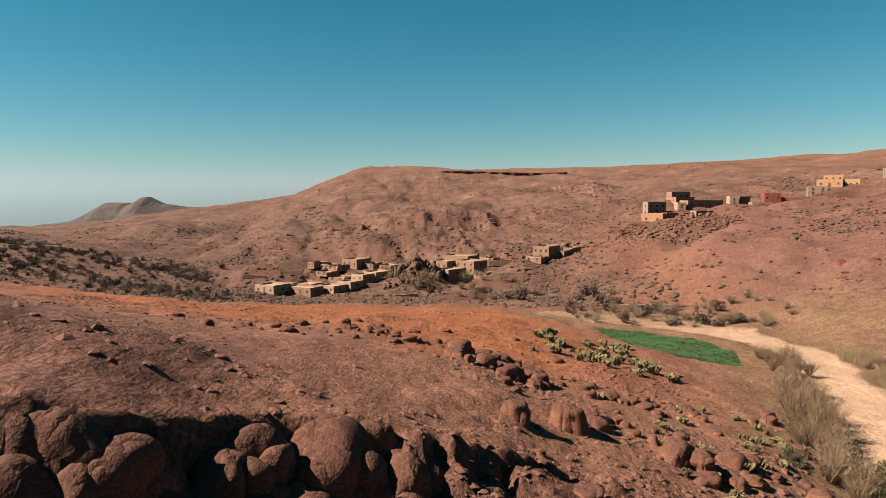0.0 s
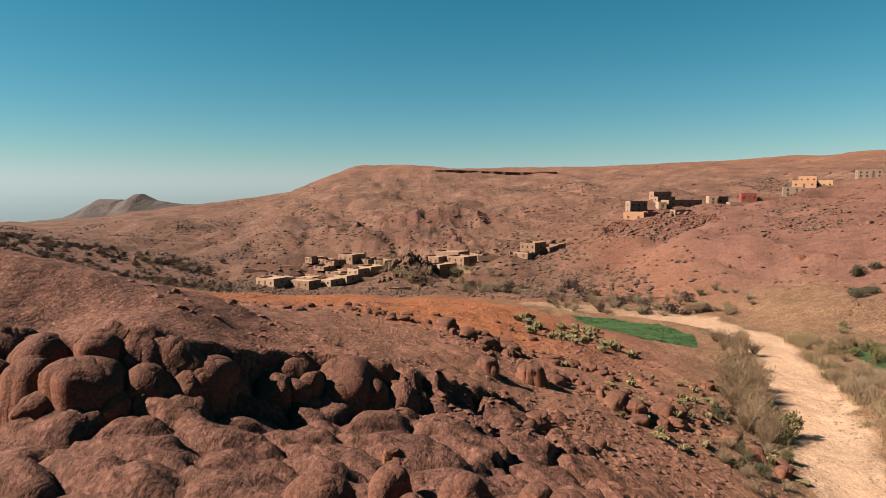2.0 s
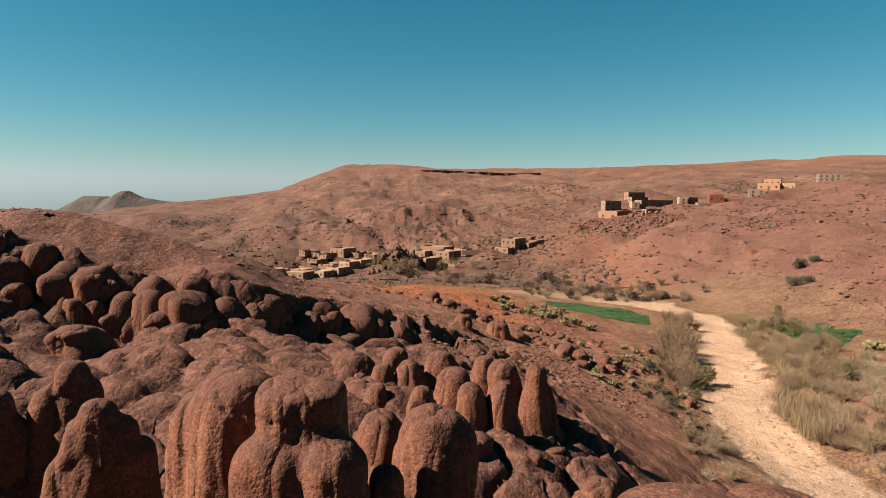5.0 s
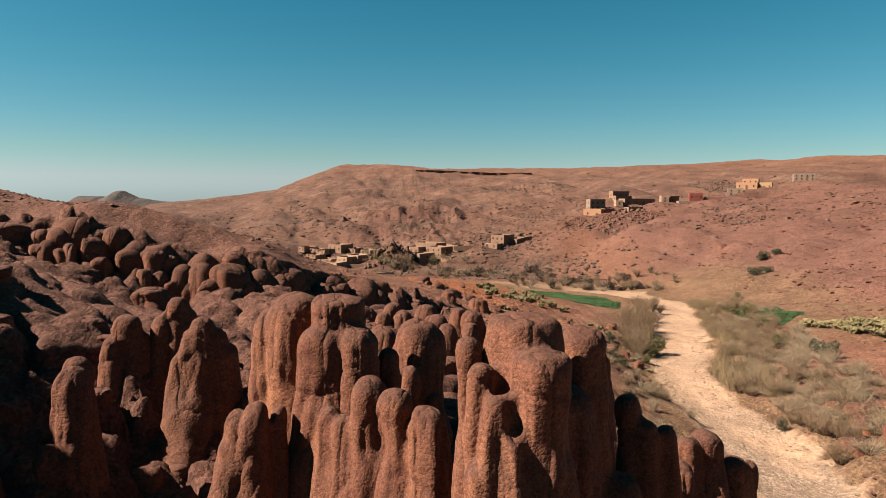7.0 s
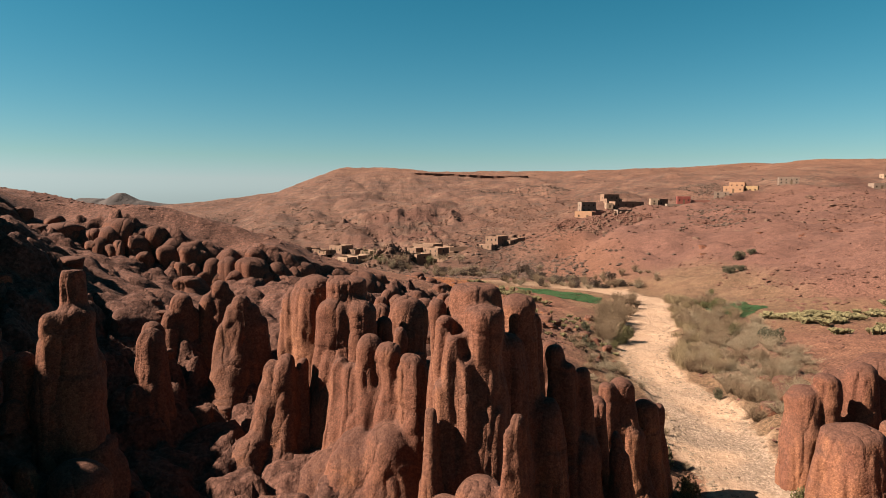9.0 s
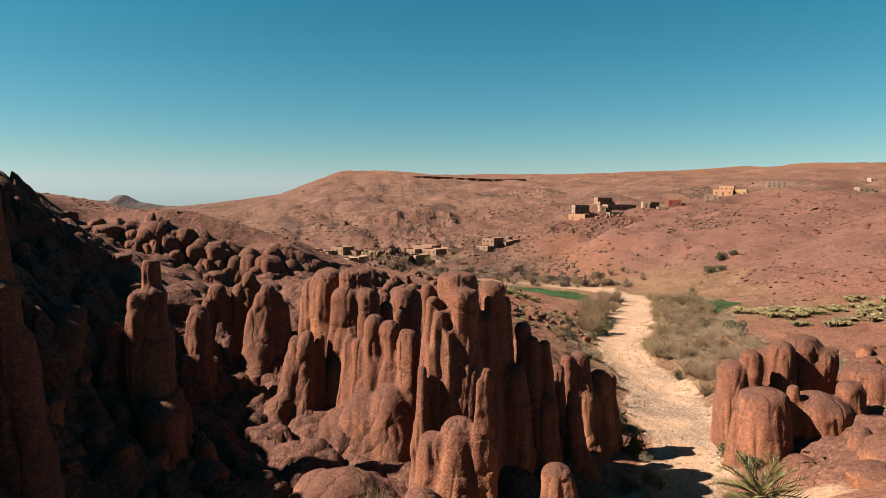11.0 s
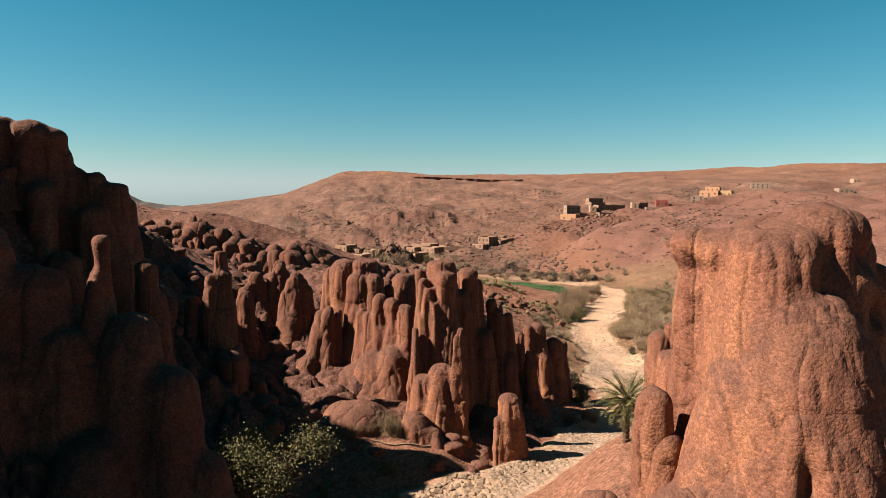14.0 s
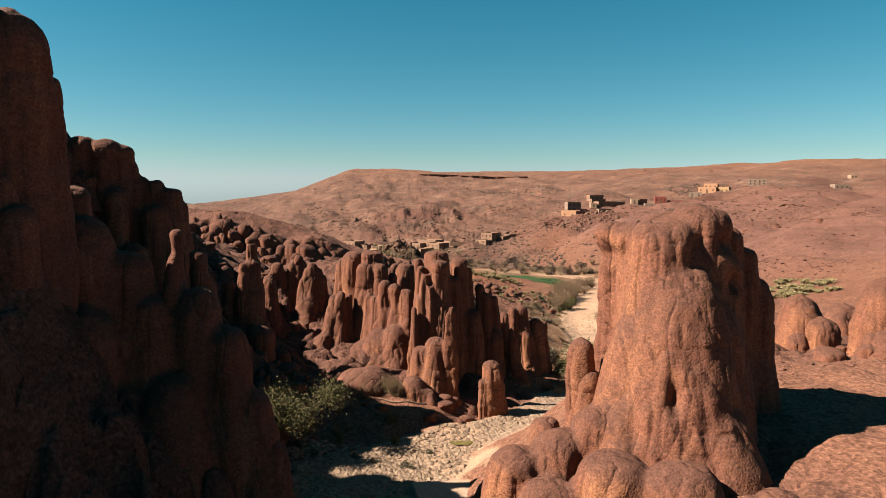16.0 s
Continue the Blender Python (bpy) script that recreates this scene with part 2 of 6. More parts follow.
station(-12.5, -90, 51, -40, 39, -34, 32, -28, 24.5, -24, 20.4, -16, 14.6, -10, 12.6, -4, 12.4, 6, 12.0, 12, 10.8, 18, 8.7, 25, 8.5, 29, 10.6, 38, 13, 60, 15, 120, 27)
station(-7, -90, 50, -40, 37, -34, 30, -28, 24, -24, 20.2, -14, 14.4, -4, 14.2, 6, 13.4, 13, 11.8, 20, 8.4, 22, 8.2, 28, 8.2, 31, 10.5, 40, 12.5, 60, 14, 120, 26)
station(-1, -90, 46, -40, 35.5, -34, 29, -28, 24, -24, 21.4, -14, 16.8, -6, 18.0, 4, 16.6, 10, 14.4, 20, 8.6, 24, 7.9, 30, 7.9, 33, 10, 40, 11.5, 60, 13, 120, 24)
station(11, -90, 38, -46, 31, -34, 27.5, -24, 24.6, -16, 22.4, -8, 20.2, -4, 19.2, 3, 17.4, 10, 15.2, 14, 13.2, 23, 8.6, 26, 7.4, 33, 7.4, 36, 8.8, 60, 10.5, 120, 20)
station(27, -120, 40, -46, 30, -34, 27.6, -27, 26, -14, 22.6, -10, 20.6, -3, 18.4, 6, 15.2, 14, 12.8, 22, 10.0, 28, 7.0, 34, 6.8, 38, 8.2, 70, 9.8, 130, 20)
station(48, -140, 36, -60, 28, -30, 23.5, -12, 19.5, 0, 16.6, 14, 12.4, 22, 9.9, 32, 6.4, 41, 6.2, 45, 7.6, 80, 9, 130, 19)
station(71, -160, 30, -70, 24, -34, 18.6, -10, 15.2, 8, 11.6, 20, 9.4, 34, 7.4, 41.5, 5.8, 51, 5.8, 55, 6.6, 76, 7.4, 104, 11, 140, 20)
station(90, -160, 26, -70, 21, -34, 15.5, -10, 12.6, 10, 10.2, 26, 7.6, 40, 6.0, 49, 5.4, 57, 5.4, 61, 6.2, 76, 6.6, 94, 10, 112, 13.5, 150, 21, 260, 27)
station(112, -180, 22, -90, 17, -40, 11.3, -10, 9.4, 12, 7.4, 26, 5.4, 40, 4.9, 58, 4.6, 66, 5.2, 78, 7, 90, 11, 112, 16, 160, 23, 260, 27)
station(140, -200, 16, -90, 10, -50, 6.8, -10, 5.6, 14, 5, 30, 4.2, 50, 3.8, 66, 5, 78, 9, 100, 15, 113, 17.5, 170, 24, 260, 27)
station(180, -220, 18, -150, 14, -90, 4, -40, 0, 0, 0.5, 16, 1, 36, 2.5, 48, 8, 66, 14, 86, 17, 120, 21, 170, 26, 260, 29)
station(215, -240, 22, -150, 16, -100, 4, -50, 0, -10, 1.5, 10, 4, 30, 9, 50, 14, 72, 19, 90, 21.5, 130, 23.5, 170, 27.5, 260, 31)
station(245, -260, 20, -170, 13, -100, 4, -60, 4, -10, 7.5, 14, 9.5, 40, 13.5, 76, 21, 110, 23, 150, 27.5, 190, 33, 260, 33, 340, 38)
station(300, -300, 12, -170, 8, -100, 8, -50, 13, 0, 16, 40, 17.5, 90, 23, 150, 30, 200, 36, 300, 40, 420, 44)
station(380, -400, 4, -220, 8, -120, 14, -60, 24, 0, 26, 60, 27, 130, 33, 220, 43, 320, 52)
station(460, -500, 0, -260, 10, -150, 18, -80, 33, 0, 38, 80, 38, 180, 45, 280, 52, 420, 60)
station(580, -600, -14, -280, 12, -190, 21, -150, 25, -133, 29.5, -112, 39, -92, 49, -72, 58.5, -40, 58, 30, 50.5, 110, 50, 220, 54, 340, 61, 400, 67, 440, 69, 480, 65)
station(700, -900, -24, -480, -10, -290, 17, -190, 24, -132, 34, -84, 56, -60, 60, 16, 57, 140, 58.5, 264, 60, 387, 65, 491, 68, 700, 72)
station(1100, -1400, -48, -700, -34, -430, -6, -300, 25, -100, 60, 100, 64, 300, 70, 700, 80, 1200, 90)
station(3900, -3900, -190, -900, -150, 0, -60, 3900, 60)


def spread(a, b, fine, grow, limit_a, limit_b):
    """Grid lines: fine from a to b, and growing apart out to the limits."""
    mid = list(np.arange(a, b + fine / 2, fine))
    d, x, hi = fine, b, []
    while x < limit_b:
        d *= grow
        x += d
        hi.append(x)
    d, x, lo = fine, a, []
    while x > limit_a:
        d *= grow
        x -= d
        lo.append(x)
    return np.array(lo[::-1] + mid + hi)


def blur(z, n):
    for _ in range(n):
        z[1:-1] = (z[:-2] + 2 * z[1:-1] + z[2:]) / 4
        z[:, 1:-1] = (z[:, :-2] + 2 * z[:, 1:-1] + z[:, 2:]) / 4
    return z


def base_height(X, Y):
    ys = np.array([s[0] for s in STATIONS])
    prof = np.stack([np.interp(X, s[1], s[2]) for s in STATIONS])       # stations x points
    i = np.clip(np.searchsorted(ys, Y) - 1, 0, len(ys) - 2)
    f = np.clip((Y - ys[i]) / (ys[i + 1] - ys[i]), 0, 1)
    f = 0.5 * f + 0.5 * f * f * (3 - 2 * f)
    a = np.take_along_axis(prof, i[None], 0)[0]
    b = np.take_along_axis(prof, (i + 1)[None], 0)[0]
    return a + f * (b - a)


RIVER_Y = (-120, -46, -40, -34, -31, -27, -23, -15, -7, 1, 11, 25, 38, 47, 58, 71, 83, 96, 108, 118, 125, 135, 150)
RIVER_X = (0, 0, 0, 2.5, 6, 11, 15.5, 21, 25.2, 26.7, 29.5, 31, 33.1, 36.7, 41, 46.2, 51.4, 55, 53.5, 49, 42, 31, 14)
RIVER_W = (5.0, 5.0, 5.6, 5.5, 4, 3.3, 3.2, 3.3, 3.3, 3.8, 3.8, 3.1, 3.6, 4.2, 4.4, 4.4, 3.0, 3.3, 4.0, 7, 8, 7, 5)


def off_river(X, Y):
    return np.abs(X - np.interp(Y, RIVER_Y, RIVER_X)) / np.interp(Y, RIVER_Y, RIVER_W) + step(138, 152, Y) * 9


def rocky(X, Y):
    """Where bare rounded rock comes out of the earth, 0 to 1."""
    edge = np.interp(X, (-44, -16, -12, -9, -2, 6), (18.6, 19.4, 21, 25.6, 29, 34))
    left = step(edge + 1.5, edge - 0.5, Y) * step(16, 8, X - np.clip(-Y, -30, 20) * 0.1)
    right = step(26, 30, X) * step(30, 14, Y) * step(-40, -30, Y) * step(75, 60, X)
    cliff = step(-4, -9, X) * step(0, -8, Y)
    apron = step(4, 8, X) * step(26, 20, X) * step(-70, -64, Y) * step(-40, -46, Y) * 0.7
    return np.clip(np.maximum.reduce([left * step(-26, -20, Y), right * 0.8, cliff, apron]), 0, 1)


GX = spread(-34, 24, 0.27, 1.028, -4200, 4200)
GY = spread(-30, 34, 0.28, 1.0145, -420, 3900)
gx, gy = np.meshgrid(GX, GY)
HEIGHT = base_height(gx.ravel(), gy.ravel()).reshape(gx.shape)
HEIGHT = blur(HEIGHT, 24)


def scarp_line(x):
    """Where a broken step of rock crosses the slope."""
    return np.interp(x, (-44, -16, -12, -9, -2, 6), (18.6, 19.4, 21, 25.6, 29, 34))


scarp = gy - scarp_line(gx) - 0.8 * vnoise(gx * 0.3, gy * 0.3, gx * 0 + 3)
HEIGHT += (2.3 * step(4, -16, gx) + 1.1) * (step(-0.8, 0.8, scarp) - 0.5) * step(22, 4, np.abs(scarp)) * step(8, 2, gx) * step(-40, -30, gx)
far_off = np.clip((gy - 150) / 150, 0, 1)
bed = step(1.3, 0.9, off_river(gx, gy))
rk = rocky(gx, gy)
calm = 1 - bed
HEIGHT += calm * (0.5 * fbm(gx * 0.11, gy * 0.11, gx * 0, 3) + 0.1 * fbm(gx * 0.7, gy * 0.7, gx * 0, 2))


def cells(X, Y, size, seed):
    """Distance to the nearest and the second nearest of strewn points, and a number for the nearest."""
    X, Y = X / size, Y / size
    xi, yi = np.floor(X).astype(np.int64), np.floor(Y).astype(np.int64)
    one, two, tag = np.full(X.shape, 9.0), np.full(X.shape, 9.0), np.zeros(X.shape)
    for a in (-1, 0, 1):
        for b in (-1, 0, 1):
            i, j = xi + a, yi + b
            k = np.full_like(i, seed)
            px, py = i + 0.5 + 0.46 * hash3(i, j, k), j + 0.5 + 0.46 * hash3(i, j, k + 7)
            d = np.hypot(X - px, Y - py)
            near = d < one
            two = np.where(near, one, np.minimum(two, d))
            tag = np.where(near, hash3(i, j, k + 13), tag)
            one = np.where(near, d, one)
    return one * size, two * size, tag


def pillows(X, Y, size, seed, round_over, proud, stagger):
    """Rounded lumps of rock, packed side by side, each a little higher or lower than the next."""
    wx = X + 0.35 * size * vnoise(X / size * 0.9, Y / size * 0.9, X * 0 + seed)
    wy = Y + 0.35 * size * vnoise(X / size * 0.9, Y / size * 0.9, X * 0 + seed + 5)
    one, two, tag = cells(wx, wy, size, seed)
    edge = np.clip((two - one) / round_over, 0, 1)
    return proud * np.sqrt(1 - (1 - edge) ** 2) + stagger * tag * step(0, 0.35, edge)


steep = np.hypot(np.gradient(HEIGHT, GX, axis=1), np.gradient(HEIGHT, GY, axis=0))
wild = np.clip((steep - 0.25) / 0.8, 0, 1)
slab = step(0, 5, gy) * step(-3.5, -5.5, scarp) * step(5, 1, gx)
HEIGHT += rk * calm * slab * (pillows(gx * 0.75 + 0.3 * gy, gy, 3.2, 30, 2.4, 0.95, 0.12) - 0.7)
HEIGHT += rk * calm * (1 - 0.8 * slab) * (pillows(gx, gy, 3.6, 3, 1.3, 1.4, 0.6) + wild * pillows(gx, gy, 2.3, 8, 1.0, 0.7, 1.4) - 1.4)
HEIGHT += rk * calm * (1 - 0.5 * slab) * pillows(gx * 0.8, gy * 1.3, 1.5, 21, 0.9, 0.4, 0.1)
HEIGHT += rk * calm * 0.05 * fbm(gx * 1.6, gy * 1.6, gx * 0 + 2, 2)
redhill = step(60, 78, gx) * step(60, 90, gy) * step(270, 225, gy)
HEIGHT += redhill * (3.6 * (np.abs(fbm(gx * 0.035 + gy * 0.03, gy * 0.022 - gx * 0.02, gx * 0 + 44, 3)) - 0.35) + 1.3 * (np.abs(fbm(gx * 0.06 + gy * 0.075, gy * 0.02 - gx * 0.03, gx * 0 + 46, 3)) - 0.3) + 0.3 * fbm(gx * 0.25, gy * 0.25, gx * 0 + 6, 3))
HEIGHT += far_off * step(700, 350, gy) * 4.4 * (np.abs(fbm(gx * 0.03 + 0.008 * gy, gy * 0.012, gx * 0 + 31, 4)) - 0.4)
HEIGHT += far_off * (3.0 * fbm(gx * 0.018, gy * 0.018, gx * 0 + 9, 4) * np.clip(1.4 - gy / 900, 0.3, 1))
HEIGHT -= 1.3 * step(-8, -22, gx) * step(32, 48, gy) * step(125, 95, gy)
# a dip in the left flank, a rocky knoll by the village, broken outcrops on the far slope
HEIGHT -= 1.9 * step(-46, -38, gx) * step(-14, -20, gx) * step(4, 12, gy) * step(28, 22, gy)
HEIGHT -= 0.8 * np.exp(-(((gx + 14.5) / 4.0) ** 2) - ((gy - 26.5) / 3.2) ** 2)
HEIGHT += 8.0 * np.exp(-(((gx + 9.0) / 7.5) ** 2) - ((gy - 209) / 6.5) ** 2) * (1 + 0.35 * vnoise(gx * 0.35, gy * 0.35, gx * 0 + 17))
along = np.clip(((gx - 56) * 50 + (gy - 184) * 40) / (50.0**2 + 40.0**2), 0, 1)
HEIGHT -= 5.5 * np.exp(-((np.hypot(gx - 56 - 50 * along, gy - 184 - 40 * along) / 8.5) ** 2)) * (1 - 0.6 * along)
crag = step(205, 225, gy) * step(360, 300, gy) * np.clip(0.5 + 1.6 * fbm(gx * 0.016, gy * 0.02, gx * 0 + 71, 3), 0, 1)
HEIGHT += crag * (4.6 * (0.45 - np.abs(fbm(gx * 0.07 + 0.02 * gy, gy * 0.06, gx * 0 + 51, 3))) + 1.1 * fbm(gx * 0.25, gy * 0.22, gx * 0 + 53, 2))
HEIGHT += bed * 0.12 * fbm(gx * 0.5, gy * 0.5, gx * 0 + 2, 3)


def height(x, y):
    """The ground's height at a place."""
    i, j = int(np.clip(np.searchsorted(GX, x) - 1, 0, len(GX) - 2)), int(np.clip(np.searchsorted(GY, y) - 1, 0, len(GY) - 2))
    u, v = (x - GX[i]) / (GX[i + 1] - GX[i]), (y - GY[j]) / (GY[j + 1] - GY[j])
    return float((1 - v) * ((1 - u) * HEIGHT[j, i] + u * HEIGHT[j, i + 1]) + v * ((1 - u) * HEIGHT[j + 1, i] + u * HEIGHT[j + 1, i + 1]))


def grid_mesh(name, X, Y, Z):
    ny, nx = X.shape
    me = bpy.data.meshes.new(name)
    me.vertices.add(nx * ny)
    me.vertices.foreach_set("co", np.stack([X, Y, Z], -1).astype(np.float32).ravel())
    idx = np.arange(nx * ny).reshape(ny, nx)
    q = np.stack([idx[:-1, :-1], idx[:-1, 1:], idx[1:, 1:], idx[1:, :-1]], -1).reshape(-1, 4)
    me.loops.add(q.size)
    me.loops.foreach_set("vertex_index", q.ravel().astype(np.int32))
    me.polygons.add(len(q))
    me.polygons.foreach_set("loop_start", np.arange(0, q.size, 4, dtype=np.int32))
    me.polygons.foreach_set("use_smooth", np.ones(len(q), bool))
    me.update(calc_edges=True)
    return me


# ---- rocks ----
def rock_verts(r_top, r_base, tall, seed, seg=22, rings=20, head=0.0, rough=1.0, flat=1.0, lean=(0, 0), flare=0.85, lobes=4):
    """A rock column of fused upright folds: rows of vertices from its foot to its top."""
    rng = np.random.default_rng(seed)
    s = 1 - (1 - np.linspace(0, 1, rings)) ** 1.6
    a = np.linspace(0, 2 * np.pi, seg, endpoint=False)
    A, S = np.meshgrid(a, s)
    body = r_base + (r_top - r_base) * S**flare
    body = body * (1 + 0.06 * vnoise(S * tall / max(1.5 * r_top, 0.5) + seed * 3.7, S * 0 + seed, S * 0))
    if head:
        body = body * (1 + head * (np.exp(-(((S - 0.86) / 0.08) ** 2)) - 0.8 * np.exp(-(((S - 0.7) / 0.06) ** 2))))
    if rng.random() < 0.4:
        # a bedding crack under the cap
        at = tall - r_top * rng.uniform(0.5, 1.6)
        body = body * (1 - 0.08 * np.exp(-(((S * tall - at + 0.12 * r_top * np.sin(A + seed)) / (0.13 * r_top)) ** 2)))
    # the core and the folds grown against it, each with a domed top of its own
    folds = [(0.0, 0.0, 0.92, 1.0)]
    turn = rng.uniform(0, 6.28)
    for i in range(lobes):
        folds.append((rng.uniform(0.46, 0.7), turn + (i + rng.uniform(-0.3, 0.3)) * 6.283 / max(lobes, 1), rng.uniform(0.36, 0.56), 1 - 0.75 * rng.random() ** 1.5 * min(1.0, tall / (5 * r_top)) - 0.02))
    R = np.zeros_like(A)
    for d, phi, rho, top in folds:
        cap = min(0.6, rng.uniform(0.6, 1.15) * rho * r_top / tall)
        over = np.clip((S - (top - cap)) / cap, 0, 1)
        q = rho * (1 - over**2.3) ** 0.5
        side = q**2 - (d * np.sin(A - phi)) ** 2
        hit = d * np.cos(A - phi) + np.sqrt(np.maximum(side, 0))
        R = np.maximum(R, np.where((side > 0) & (q > 0), hit, 0))
    R = R * body
    X, Y, Z = R * np.cos(A) * flat, R * np.sin(A), S * tall
    turn = rng.uniform(0, 6.28)
    X, Y = X * math.cos(turn) - Y * math.sin(turn), X * math.sin(turn) + Y * math.cos(turn)
    o = rng.uniform(-50, 50, 3)
    k = 1 / max(r_base, 0.4)
    fold = np.abs(fbm(X * k * 1.3 + o[0], Y * k * 1.3 + o[1], Z * k * 0.18 + o[2], 2)) - 0.3
    lump = fbm(X * k * 0.8 + o[1], Y * k * 0.8 + o[2], Z * k * 0.6 + o[0], 3)
    knot = fbm(X * k * 2.6 + o[2], Y * k * 2.6 + o[0], Z * k * 1.5 + o[1], 2)
    push = rough * R * (0.26 * fold + 0.15 * lump + 0.07 * knot)
    length = np.maximum(np.hypot(X, Y), 1e-3)
    X, Y = X + X / length * push, Y + Y / length * push
    Z = Z + rough * 0.12 * r_top * S * vnoise(X * k * 1.3 + o[0], Y * k * 1.3, Z * 0 + o[1])
    X = X + lean[0] * S + 0.2 * r_top * np.sin(S * 3 + o[0])
    Y = Y + lean[1] * S + 0.2 * r_top * np.sin(S * 3 + o[1])
    return X, Y, Z


def rock_mesh(name, *args, **kw):
    X, Y, Z = rock_verts(*args, **kw)
    rings, seg = X.shape
    verts = np.stack([X, Y, Z], -1).reshape(-1, 3).tolist()
    faces = [(i * seg + j, i * seg + (j + 1) % seg, (i + 1) * seg + (j + 1) % seg, (i + 1) * seg + j) for i in range(rings - 1) for j in range(seg)]
    faces.append(tuple((rings - 1) * seg + j for j in range(seg)))
    me = bpy.data.meshes.new(name)
    me.from_pydata(verts, [], faces)
    me.polygons.foreach_set("use_smooth", np.ones(len(faces), bool))
    me.materials.append(ROCK)
    return me


# ---- pinnacles ----
def lathe(verts, faces, foot, head, r_top, r_base, power, seed, seg=16, rings=18, neck=0.0, square=2.0, flat=1.0, turn=0.0, dome=1.6):
    """A tongue of rock from foot to head: near upright, domed at the top and flaring at the bottom."""
    rg = np.random.default_rng(seed)
    tall = head[2] - foot[2]
    cap = min(0.55, dome * r_top / tall)
    s = np.concatenate([np.linspace(0, 1 - cap, rings - 7, endpoint=False), 1 - cap * np.cos(np.linspace(0, np.pi / 2, 8)[:-1])])
    over = np.clip((s - 1 + cap) / cap, 0, 1)
    r = r_top * (1 + 0.3 * (1 - s)) + max(r_base - 1.3 * r_top, 0) * (1 - s) ** power
    r = r * (1 + 0.05 * vnoise(s * tall / max(1.2 * r_top, 0.4) + seed * 3.7, s * 0 + seed, s * 0)) * (1 - over**square) ** (1 / square)
    if neck:
        r = r * (1 - neck * np.exp(-(((s * tall - tall + 1.9 * r_top) / (0.3 * r_top)) ** 2)))
    a = np.linspace(0, 2 * np.pi, seg, endpoint=False) + rg.uniform(0, 1)
    sway = 0.14 * r_top * np.stack([np.sin(s * 4 + seed), np.cos(s * 3.3 + seed * 1.7)], 1) * np.sin(np.pi * s)[:, None]
    X, Y = r[:, None] * np.cos(a) * flat, r[:, None] * np.sin(a)
    X, Y = X * math.cos(turn) - Y * math.sin(turn), X * math.sin(turn) + Y * math.cos(turn)
    bend = s[:, None] ** 0.6
    X = X + foot[0] + (head[0] - foot[0]) * bend + sway[:, :1]
    Y = Y + foot[1] + (head[1] - foot[1]) * bend + sway[:, 1:]
    Z = np.repeat((foot[2] + tall * s)[:, None], seg, 1)
    n = len(verts)
    verts += np.stack([X, Y, Z], -1).reshape(-1, 3).tolist()
    verts.append([head[0] + sway[-1, 0], head[1] + sway[-1, 1], head[2]])
    top = len(verts) - 1
    k = len(s)
    faces += [(n + i * seg + j, n + i * seg + (j + 1) % seg, n + (i + 1) * seg + (j + 1) % seg, n + (i + 1) * seg + j) for i in range(k - 1) for j in range(seg)]
    faces += [(n + (k - 1) * seg + j, n + (k - 1) * seg + (j + 1) % seg, top) for j in range(seg)]
    faces.append(tuple(n + j for j in range(seg))[::-1])


raw = []


def fuse(name, verts, faces, voxel, rough, size, dents=(), mat=ROCK, worn=2):
    """A rock whose tongues are to be grown into one skin."""
    me = bpy.data.meshes.new(name)
    me.from_pydata(verts, [], faces)
    ob = new(name, me)
    m = ob.modifiers.new("skin", "REMESH")
    m.mode, m.voxel_size, m.use_smooth_shade = "VOXEL", voxel, True
    m = ob.modifiers.new("worn", "SMOOTH")
    m.factor, m.iterations = 0.5, worn
    me.materials.append(mat)
    raw.append((ob, rough, size, dents))
    return ob


def weather():
    """Turns the fused rocks into plain meshes and wears them: folds, lumps, bedding cracks and pits."""
    graph = bpy.context.evaluated_depsgraph_get()
    for ob, rough, size, dents in raw:
        me = bpy.data.meshes.new_from_object(ob.evaluated_get(graph))
        ob.modifiers.clear()
        old, ob.data = ob.data, me
        mat = old.materials[0]
        bpy.data.meshes.remove(old)
        n = len(me.vertices)
        p, nor = np.empty(n * 3, np.float32), np.empty(n * 3, np.float32)
        me.vertices.foreach_get("co", p)
        me.vertex_normals.foreach_get("vector", nor)
        p, nor = p.reshape(-1, 3).astype(float), nor.reshape(-1, 3)
        q = p + np.array(ob.location)
        x, y, z = q.T
        side = np.clip(1.1 - np.abs(nor[:, 2]), 0, 1)
        fold = (np.abs(fbm(x * 0.75, y * 0.75, z * 0.1 + 5, 2)) - 0.35) * side
        groove = np.exp(-((vnoise(x * 1.1 + 9, y * 1.1, z * 0.13) / 0.13) ** 2)) * side
        lump = fbm(x * 0.42 + 3, y * 0.42, z * 0.34, 2)
        knot = fbm(x * 1.5, y * 1.5 + 7, z * 1.3, 2)
        lay = np.exp(-((vnoise(x * 0.22, y * 0.22, z * 0.55 + 20) / 0.05) ** 2)) * side
        pit = np.clip(vnoise(x * 1.2 + 30, y * 1.2, z * 0.9) - 0.45, 0, 1)
        k = min(1.0, 0.45 + 0.3 * size)
        push = rough * k * (0.15 * fold - 0.12 * groove + 0.17 * lump + 0.04 * knot - 0.08 * lay - 0.14 * pit)
        p += nor * push[:, None]
        for (dx, dy, dz), (rx, rz), depth in dents:
            w = np.exp(-(((q[:, 0] - dx) / rx) ** 2 + ((q[:, 1] - dy) / 1.6) ** 2 + ((q[:, 2] - dz) / rz) ** 2))
            p -= nor * (depth * w)[:, None]
        me.vertices.foreach_set("co", p.astype(np.float32).ravel())
        me.polygons.foreach_set("use_smooth", np.ones(len(me.polygons), bool))
        me.materials.clear()
        me.materials.append(mat)
        me.update()


count = [0]


